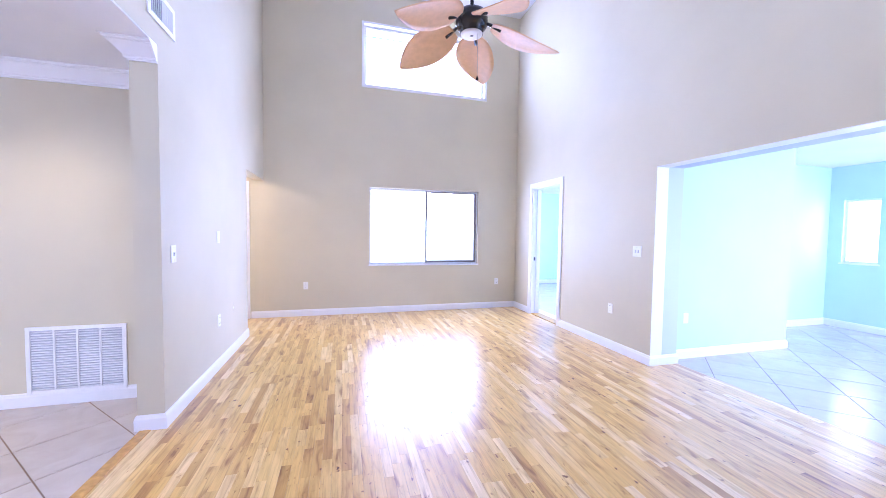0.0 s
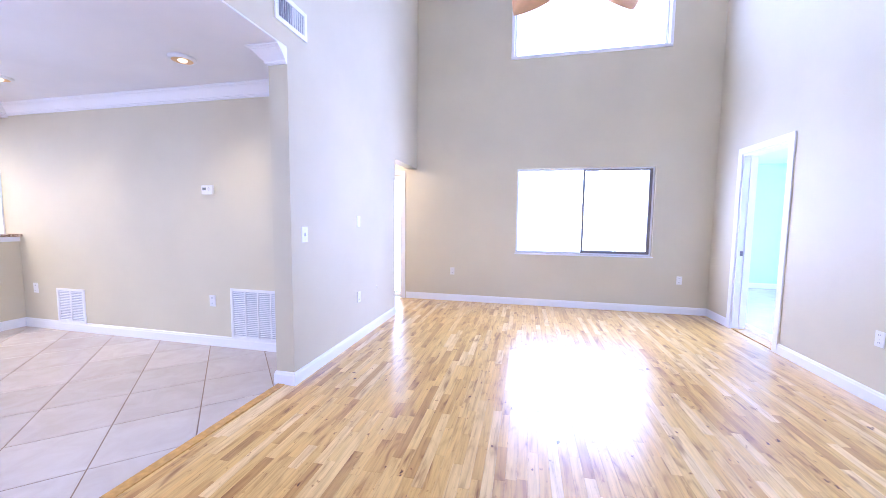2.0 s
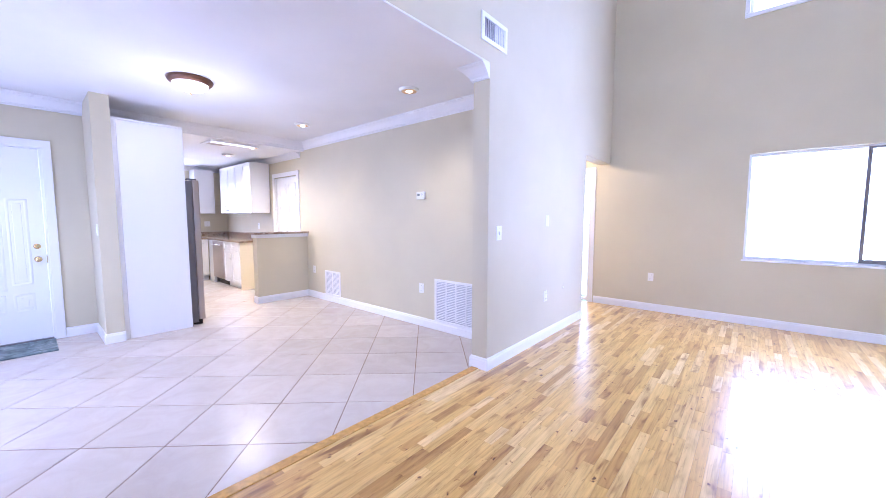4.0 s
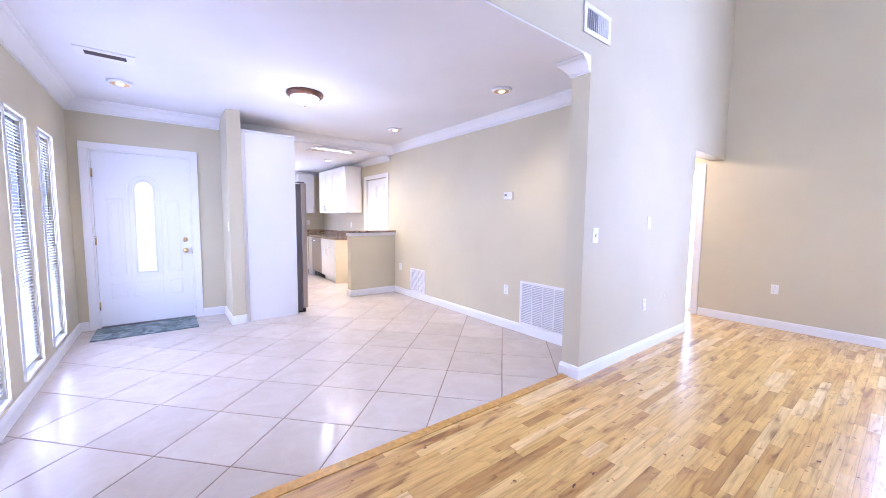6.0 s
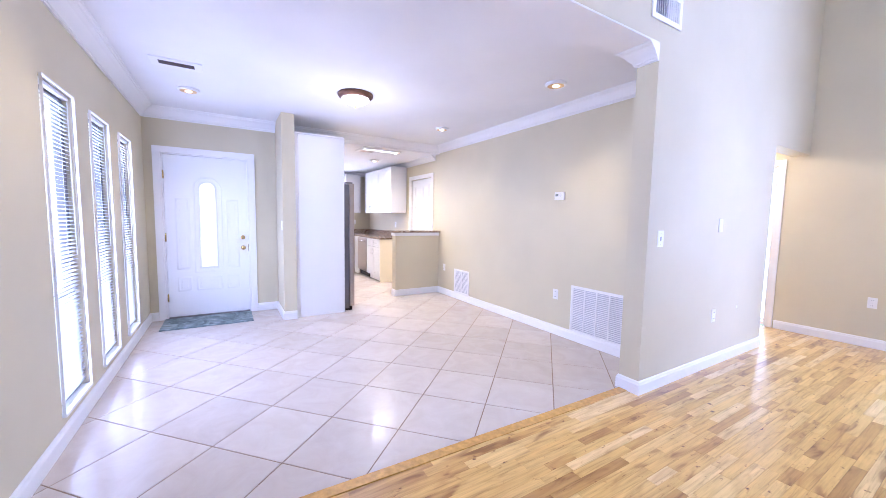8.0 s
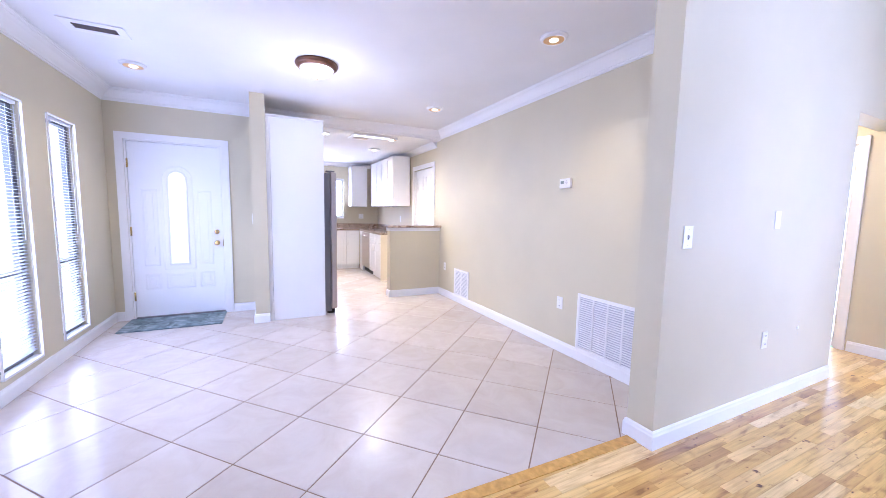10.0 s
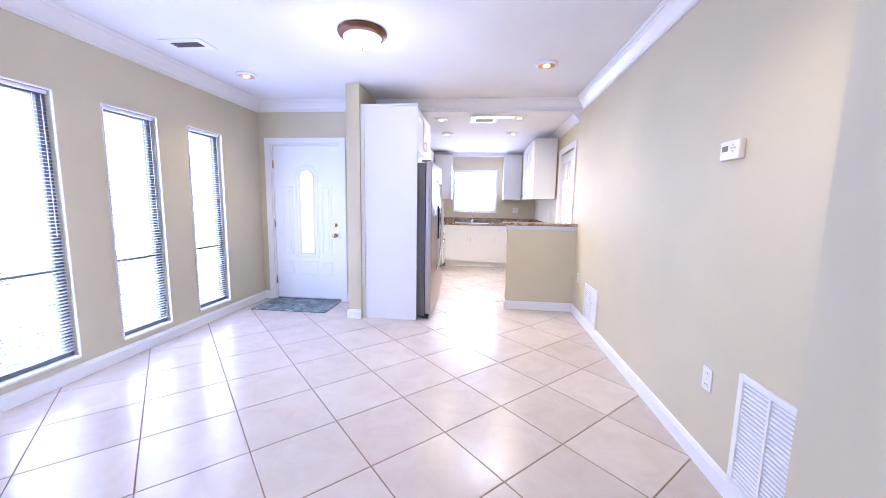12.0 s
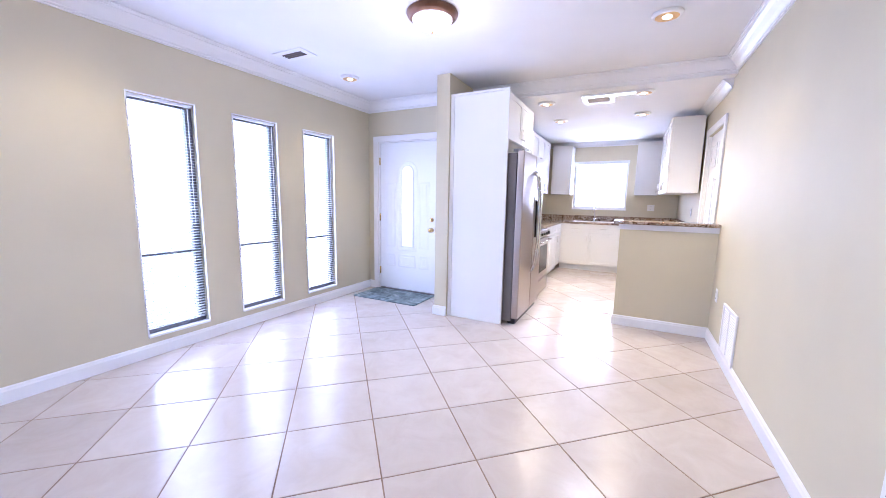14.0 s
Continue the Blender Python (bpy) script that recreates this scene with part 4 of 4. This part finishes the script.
def shaker(parent, x0, x1, z0, z1, handle=None, name="door"):
    """A framed flat-panel front at y from -0.02 to 0."""
    r = 0.055 if z1 - z0 > 0.25 else 0.035
    bm = boxm(x0, x1, -0.013, -0.001, z0, z1)
    for a in ((x0, x0 + r, z0, z1), (x1 - r, x1, z0, z1), (x0 + r, x1 - r, z0, z0 + r), (x0 + r, x1 - r, z1 - r, z1)):
        box(bm, a[0], a[1], -0.020, -0.013, a[2], a[3], bevel=0.0015)
    d = part(name, bm, CABP, parent)
    if handle == "left":
        bar_handle(d, (x0 + 0.03, -0.02, z1 - 0.16 if z1 < 1 else z0 + 0.04), (x0 + 0.03, -0.02, z1 - 0.04 if z1 < 1 else z0 + 0.16), (0, -0.028, 0))
    elif handle == "right":
        bar_handle(d, (x1 - 0.03, -0.02, z1 - 0.16 if z1 < 1 else z0 + 0.04), (x1 - 0.03, -0.02, z1 - 0.04 if z1 < 1 else z0 + 0.16), (0, -0.028, 0))
    elif handle == "mid":
        xc, zc = (x0 + x1) / 2, (z0 + z1) / 2
        bar_handle(d, (xc - 0.06, -0.02, zc), (xc + 0.06, -0.02, zc), (0, -0.028, 0))
    return d


def base_cabinet(at, turn, w, d, doors=2, drawers=True, label="white shaker base cabinet with bar pulls"):
    t = thing("base_cabinet", label, "cabinet", at, turn, "kitchen base cabinets")
    part("body", boxm(0, w, 0, d, 0.10, 0.88), CABP, t)
    part("toe_kick", boxm(0, w, 0.06, d, 0.0, 0.10), CABP, t)
    n = doors
    for k in range(n):
        x0, x1 = k * w / n + 0.004, (k + 1) * w / n - 0.004
        if drawers:
            shaker(t, x0, x1, 0.72, 0.872, "mid", "drawer")
        hd = ("right" if k % 2 == 0 else "left") if n > 1 else "left"
        shaker(t, x0, x1, 0.112, 0.71 if drawers else 0.872, hd)
    return t


def wall_cabinet(at, turn, w, d, z0, z1, doors=2, label="white shaker wall cabinet with bar pulls"):
    t = thing("wall_cabinet", label, "cabinet", at, turn, "kitchen wall cabinets")
    part("body", boxm(0, w, 0, d, z0, z1), CABP, t)
    for k in range(doors):
        hd = ("right" if k % 2 == 0 else "left") if doors > 1 else "right"
        shaker(t, k * w / doors + 0.003, (k + 1) * w / doors - 0.003, z0 + 0.003, z1 - 0.003, hd)
    return t


# refrigerator bay
fp = thing("fridge_panel", "tall plain white cabinet side panel beside the refrigerator", "panel", (0, 0, 0))
part("side_panel", boxm(-4.06, -4.03, 1.462, 2.047, 0.0, 2.355, bevel=0.002), CABP, fp)
part("filler_strip", boxm(-4.06, -4.024, 1.421, 1.4605, 0.0, 2.355, bevel=0.003), CABP, fp)
part("top_trim", boxm(-4.06, -4.022, 1.421, 2.049, 2.3555, 2.378, bevel=0.004), TRIM, fp)
wall_cabinet((-4.061, 2.02, 0), 180, 0.97, 0.60, 1.90, 2.355, 2, "white cabinet over the refrigerator")
fr = thing("refrigerator", "stainless steel side-by-side refrigerator with a black dispenser", "refrigerator", (-4.09, 2.205, 0), 180)
part("body", boxm(0.0, 0.93, 0.075, 0.78, 0.03, 1.77, bevel=0.006), DSTEEL, fr, "dark grey cabinet sides")
ld = part("freezer_door", boxm(0.51, 0.928, 0.0, 0.07, 0.06, 1.785, bevel=0.012), STEEL, fr, "stainless door")
rd = part("fridge_door", boxm(0.002, 0.502, 0.0, 0.07, 0.06, 1.785, bevel=0.012), STEEL, fr, "stainless door")
part("dispenser", boxm(0.58, 0.83, -0.016, 0.01, 0.88, 1.30, bevel=0.004), BLACK, ld, "black water dispenser")
part("dispenser_panel", boxm(0.60, 0.81, -0.020, -0.015, 1.20, 1.28), DSTEEL, ld)
for x, dd in ((0.555, ld), (0.455, rd)):
    part("handle", tube([(x, 0.0, 0.50), (x, -0.035, 0.58), (x, -0.062, 0.85), (x, -0.066, 1.08), (x, -0.062, 1.30), (x, -0.035, 1.55), (x, 0.0, 1.62)], 0.013, 10), CHROME, dd, "long bowed metal handle")
part("toe_grille", boxm(0.02, 0.89, 0.03, 0.10, 0.0, 0.06), BLACK, fr)
part("hinge_cover", boxm(0.02, 0.09, 0.02, 0.12, 1.785, 1.803, bevel=0.003), DSTEEL, fr)
part("hinge_cover", boxm(0.82, 0.89, 0.02, 0.12, 1.785, 1.803, bevel=0.003), DSTEEL, fr)
for x in (0.05, 0.86):
    part("foot", lathe([(0.022, 0.0), (0.022, 0.03)], 14, "z", (x, 0.10, 0)), BLACK, fr)

# range
rg = thing("range", "stainless steel freestanding range with a black glass oven door", "range", (-5.06, 2.15, 0), 180)
part("body", boxm(0.0, 0.755, 0.03, 0.75, 0.02, 0.90, bevel=0.003), STEEL, rg)
od = part("oven_door", boxm(0.01, 0.745, 0.0, 0.03, 0.24, 0.80, bevel=0.004), STEEL, rg)
part("oven_glass", boxm(0.09, 0.665, -0.003, 0.001, 0.34, 0.70), BLACK, od, "black oven glass")
part("handle", tube([(0.06, 0.0, 0.76), (0.06, -0.045, 0.765), (0.695, -0.045, 0.765), (0.695, 0.0, 0.76)], 0.010, 8), CHROME, od, "steel towel-bar handle")
part("drawer", boxm(0.01, 0.745, 0.0, 0.03, 0.05, 0.225, bevel=0.004), STEEL, rg)
part("control_panel", boxm(0.0, 0.755, -0.005, 0.05, 0.815, 0.895, bevel=0.004), STEEL, rg)
for k in range(5):
    part("knob", lathe([(0.019, -0.030), (0.021, -0.006), (0.0, -0.005)], 16, "y", (0.10 + 0.139 * k, 0, 0.855)), BLACK, rg, "black control knob")
part("cooktop", boxm(0.0, 0.755, 0.03, 0.75, 0.90, 0.915, bevel=0.003), BLACK, rg, "black glass cooktop")

base_cabinet((-5.82, 1.99, 0), 180, 0.92, 0.59)
base_cabinet((-6.74, 1.99, 0), 180, 0.97, 0.59)
sinkc = base_cabinet((-7.73, 2.00, 0), 90, 1.02, 0.59, 2, True, "white shaker sink cabinet with bar pulls")
base_cabinet((-7.73, 3.02, 0), 90, 0.30, 0.59, 1)
base_cabinet((-6.78, 3.33, 0), 0, 0.77, 0.56)
dw = thing("dishwasher", "stainless steel dishwasher with a black toe panel", "dishwasher", (-7.40, 3.33, 0))
part("body", boxm(0.0, 0.60, 0.02, 0.56, 0.10, 0.87), DSTEEL, dw)
ddoor = part("door", boxm(0.003, 0.597, -0.025, 0.02, 0.12, 0.87, bevel=0.006), STEEL, dw)
part("handle", tube([(0.07, -0.025, 0.80), (0.07, -0.06, 0.80), (0.53, -0.06, 0.80), (0.53, -0.025, 0.80)], 0.009, 8), CHROME, ddoor)
part("toe_panel", boxm(0.0, 0.60, 0.05, 0.08, 0.0, 0.10), BLACK, dw)
cp = thing("corner_filler", "white filler panel closing the corner of the base cabinets", "cabinet", (0, 0, 0))
part("panel", boxm(-7.72, -7.40, 3.33, 3.36, 0.0, 0.88), CABP, cp)
# the cream tone is warm lamp light put into the panel's colour
tagged(mesh_object("end_panel", boxm(-6.01, -5.985, 3.325, YT, 0.0, 0.88, bevel=0.002), paint("warm_lit_end_panel", (0.78, 0.70, 0.52), 0.4)), "side panel closing the row of base cabinets, warm light painted in as cream", "panel")

ct = bmesh.new()
box(ct, -6.02, -5.96, 3.30, YT, 0.88, 0.915)
box(ct, -7.70, -6.02, 3.30, YT, 0.88, 0.915)
box(ct, XK, -7.70, 1.39, YT, 0.88, 0.915)
box(ct, -7.70, -5.82, 1.39, 2.02, 0.88, 0.915)
tagged(mesh_object("countertop", ct, GRANITE), "speckled brown granite kitchen worktop", "countertop")
bs = bmesh.new()
box(bs, XK, XK + 0.02, 1.41, YT - 0.02, 0.915, 1.02)
box(bs, XK, -5.97, YT - 0.02, YT, 0.915, 1.02)
box(bs, XK, -5.05, 1.39, 1.41, 0.915, 1.02)
tagged(mesh_object("backsplash", bs, GRANITE), "low granite backsplash strip behind the worktop", "backsplash")
fa = thing("faucet", "chrome gooseneck kitchen faucet at the sink", "faucet", (-8.16, 2.55, 0.915))
part("base", lathe([(0.028, 0.0), (0.028, 0.012), (0.018, 0.03), (0.016, 0.06), (0.0, 0.06)], 18), CHROME, fa)
part("spout", tube([(0, 0, 0.05)] + [(0.09 - 0.09 * math.cos(math.pi * k / 10), 0, 0.22 + 0.08 * math.sin(math.pi * k / 10)) for k in range(11)] + [(0.18, 0, 0.17)], 0.011, 10), CHROME, fa)
part("lever", tube([(0.0, 0.015, 0.05), (0.01, 0.06, 0.075)], 0.006, 8), CHROME, fa)
sk = thing("sink", "stainless steel kitchen sink set in the worktop", "sink", (-7.98, 2.55, 0.915))
skb = bmesh.new()
for a in ((-0.22, -0.20, -0.36, 0.36, 0.0, 0.006), (0.20, 0.22, -0.36, 0.36, 0.0, 0.006), (-0.20, 0.20, -0.36, -0.34, 0.0, 0.006), (-0.20, 0.20, 0.34, 0.36, 0.0, 0.006)):
    box(skb, *a)
part("rim", skb, STEEL, sk)
part("basin", boxm(-0.20, 0.20, -0.34, 0.34, 0.0, 0.002), STEEL, sk)

UZ0, UZ1 = 1.43, 2.365
wall_cabinet((-6.78, 3.57, 0), 0, 0.78, 0.33, UZ0, UZ1)
wall_cabinet((-7.56, 3.57, 0), 0, 0.78, 0.33, UZ0, UZ1)
wall_cabinet((-8.00, 3.20, 0), 90, 0.37, 0.33, UZ0, UZ1, 1)
wall_cabinet((-8.00, 1.72, 0), 90, 0.37, 0.33, UZ0, UZ1, 1)
wall_cabinet((-5.82, 1.72, 0), 180, 0.90, 0.33, UZ0, UZ1)
wall_cabinet((-6.72, 1.72, 0), 180, 0.90, 0.33, UZ0, UZ1)

w7 = thing("window_7", "kitchen window over the sink with a white frame, blown bright", "window", (0, 0, 0))
tagged(w7, kind="structure")
for nm, a in (("frame_rail", (XK - 0.12, XK - 0.07, 2.10, 3.08, 1.16, 1.20)), ("frame_rail", (XK - 0.12, XK - 0.07, 2.10, 3.08, 2.03, 2.07)), ("frame_side", (XK - 0.12, XK - 0.07, 2.10, 2.14, 1.20, 2.03)), ("frame_side", (XK - 0.12, XK - 0.07, 3.04, 3.08, 1.20, 2.03)), ("sill", (XK - 0.07, XK + 0.02, 2.09, 3.09, 1.138, 1.1595)), ("valance", (XK - 0.05, XK + 0.006, 2.09, 3.09, 2.025, 2.085))):
    part(nm, boxm(*a, bevel=0.003), VINYL, w7)
pane(w7, boxm(XK - 0.098, XK - 0.094, 2.14, 3.04, 1.20, 2.03))
wall_plate("outlet", "white double wall outlet over the worktop", (XK, 3.50, 1.20), 90, 0.115, 0.117)
wall_plate("outlet", "white double wall outlet over the worktop", (-6.6, YT, 1.17), 0)

d3 = thing("door_3", "white six-panel kitchen door in a white casing", "door", (0, 0, 0))
tagged(d3, kind="structure")
casing(d3, -5.815, -4.975, 2.08, 0.075, YT - 0.018, YT - 0.0005, along_x)
l3 = part("leaf", boxm(-5.81, -4.98, YT + 0.03, YT + 0.065, 0.012, 2.075), DOORP, d3)
part("jamb", boxm(-5.8145, -5.80, YT, YT + 0.03, 0, 2.07), TRIM, d3)
part("jamb", boxm(-4.99, -4.9755, YT, YT + 0.03, 0, 2.07), TRIM, d3)
for x0, x1 in ((-5.70, -5.44), (-5.35, -5.09)):
    for z0, z1 in ((0.2, 0.85), (0.98, 1.58), (1.70, 1.96)):
        bm = bmesh.new()
        for a in ((x0, x0 + 0.02, z0, z1), (x1 - 0.02, x1, z0, z1), (x0 + 0.02, x1 - 0.02, z0, z0 + 0.02), (x0 + 0.02, x1 - 0.02, z1 - 0.02, z1)):
            box(bm, a[0], a[1], YT + 0.022, YT + 0.031, a[2], a[3], bevel=0.003)
        box(bm, x0 + 0.045, x1 - 0.045, YT + 0.024, YT + 0.031, z0 + 0.045, z1 - 0.045, bevel=0.004)
        part("panel", bm, DOORP, l3)

fx = thing("fluorescent_light", "slim lit fluorescent ceiling fixture", "ceiling light", (-4.878, 2.86, K))
part("housing", boxm(-0.035, 0.035, -0.27, 0.27, -0.025, 0.0, bevel=0.004), TRIM, fx)
part("diffuser", boxm(-0.030, 0.030, -0.262, 0.262, -0.036, -0.025, bevel=0.004), glow("lit_diffuser", (1.0, 0.95, 0.86), 2.0), fx, "lit white diffuser")
_p = bpy.data.lights.new("fluorescent_lamp", "AREA")
_p.shape, _p.size, _p.size_y = "RECTANGLE", 0.06, 0.52
_p.energy, _p.color = 20, (1.0, 0.88, 0.70)
new("fluorescent_lamp", _p).location = (-4.878, 2.86, K - 0.042)

# ---- floor pieces ----
def clip_poly(poly, x0, x1, y0, y1):
    for axis, lim, keep_less in ((0, x0, False), (0, x1, True), (1, y0, False), (1, y1, True)):
        out = []
        for a, b in zip(poly, poly[1:] + poly[:1]):
            ia = a[axis] <= lim if keep_less else a[axis] >= lim
            ib = b[axis] <= lim if keep_less else b[axis] >= lim
            if ia:
                out.append(a)
            if ia != ib:
                t = (lim - a[axis]) / (b[axis] - a[axis])
                out.append((a[0] + t * (b[0] - a[0]), a[1] + t * (b[1] - a[1])))
        poly = out
        if not poly:
            return []
    return poly


def tile_bm(poly, top, bm=None):
    """A tile slab with a small eased edge."""
    bm = bm or bmesh.new()
    cx, cy = sum(p[0] for p in poly) / len(poly), sum(p[1] for p in poly) / len(poly)
    inner = [(p[0] + (cx - p[0]) * 0.008, p[1] + (cy - p[1]) * 0.008) for p in poly]
    lo = [bm.verts.new((*p, -0.004)) for p in poly]
    mid = [bm.verts.new((*p, top - 0.0012)) for p in poly]
    hi = [bm.verts.new((*p, top)) for p in inner]
    n = len(poly)
    for k in range(n):
        j = (k + 1) % n
        bm.faces.new((lo[k], lo[j], mid[j], mid[k]))
        bm.faces.new((mid[k], mid[j], hi[j], hi[k]))
    bm.faces.new(hi)
    return bm


def lay_tiles(parent, x0, x1, y0, y1, ox, oy, half, near, turn=0.0, skew=False):
    """Square tiles laid on the diagonal; half is half a tile's diagonal with its joint, turn a small twist in degrees."""
    rest = bmesh.new()
    whole = None
    r = half - 0.0047
    n = int(12 / half)
    c, s = math.cos(radians(turn)), math.sin(radians(turn))
    shape = [(c * u - s * v, s * u + c * v) for u, v in ((-r, 0), (0, -r), (r, 0), (0, r))]
    for i in range(-n, n):
        for j in range(-n, n):
            u, v = (i - j) * half, half + (i + j) * half
            cx, cy = ox + c * u - s * v, oy + s * u + c * v
            p = clip_poly([(cx + a, cy + b) for a, b in shape], x0 + 0.002, x1 - 0.002, y0 + 0.002, y1 - 0.002)
            if skew and len(p) > 2:
                p = [(a - edge_x(b), b) for a, b in p]
                p = [(a + edge_x(b), b) for a, b in clip_poly(p, -99, -0.012, -99, 99)]
            if len(p) < 3:
                continue
            area = abs(sum(a[0] * b[1] - b[0] * a[1] for a, b in zip(p, p[1:] + p[:1]))) / 2
            if area < 0.002:
                continue
            if cx > near:
                if len(p) == 4 and abs(area - 2 * r * r) < 1e-6:
                    if whole is None:
                        whole = bpy.data.meshes.new("tile")
                        b = tile_bm(shape, 0.0)
                        b.to_mesh(whole)
                        b.free()
                        whole.materials.append(TILE1)
                    o = new("tile", whole)
                    o.parent = parent
                    o.location = (cx, cy, random.uniform(0, 0.0005))
                else:
                    part("tile", tile_bm(p, 0.0), TILE1, parent)
            else:
                tile_bm(p, 0.0, rest)
    if rest.verts:
        tagged(part("far_tiles", rest, TILEN, parent), kind="stuff")
    else:
        rest.free()


TWIST = -1.75
lay_tiles(floor_tile, -5.0, -0.60, YS, YT, -1.425, 1.225, 0.3342, -99, TWIST, True)
lay_tiles(floor_tile, XK, -5.0, 1.39, YT, -1.425, 1.225, 0.3342, -6.2, TWIST)
lay_tiles(floor_blue, EX, ER, YS, 4.35, 4.49, 3.50, 0.3345, -99)

STRIP = 0.057
rest = bmesh.new()
FIRST = WX - 4 * STRIP
rows = int((EX - FIRST) / STRIP) + 1
meshes = {}
near_count = 0
for r in range(rows):
    x0 = FIRST + r * STRIP
    x1 = min(x0 + STRIP, EX)
    if x1 - x0 < 0.005:
        continue
    y = YS - random.uniform(0, 0.6)
    while y < YN:
        length = random.choice((0.20, 0.28, 0.36, 0.45, 0.56, 0.70, 0.90))
        a, b = max(y, YS), min(y + length, YN)
        y += length
        if b - a < 0.02:
            continue
        g = 0.00035
        full = abs((b - a) - length) < 1e-6 and abs((x1 - x0) - STRIP) < 1e-6
        if full and near_count < 300 and -0.62 < x0 < 1.6 and 1.3 < a < 3.6:
            if length not in meshes:
                me = bpy.data.meshes.new("plank")
                bb = boxm(g, STRIP - g, g, length - g, -0.012, 0.0)
                bb.to_mesh(me)
                bb.free()
                me.materials.append(OAK1)
                meshes[length] = me
            o = new("plank", meshes[length])
            o.parent, o.location = floor_wood, (x0, a, random.uniform(-0.0002, 0.0003))
            near_count += 1
        else:
            dz = random.uniform(-0.0002, 0.0003)
            if x0 > WX - 0.001:
                box(rest, x0 + g, x1 - g, a + g, b - g, -0.012, dz)
                continue
            p = [(u - edge_x(v), v) for u, v in ((x0 + g, a + g), (x1 - g, a + g), (x1 - g, min(b, YC) - g), (x0 + g, min(b, YC) - g))]
            p = [(u + edge_x(v), v) for u, v in clip_poly(p, 0.0555, 99, -99, 99)] if a < YC - 0.01 else []
            if len(p) > 2:
                lo, hi = [rest.verts.new((*q, -0.012)) for q in p], [rest.verts.new((*q, dz)) for q in p]
                rest.faces.new(hi)
                for k in range(len(p)):
                    j = (k + 1) % len(p)
                    rest.faces.new((lo[k], lo[j], hi[j], hi[k]))
tagged(part("oak_strips", rest, OAKN, floor_wood), kind="stuff")
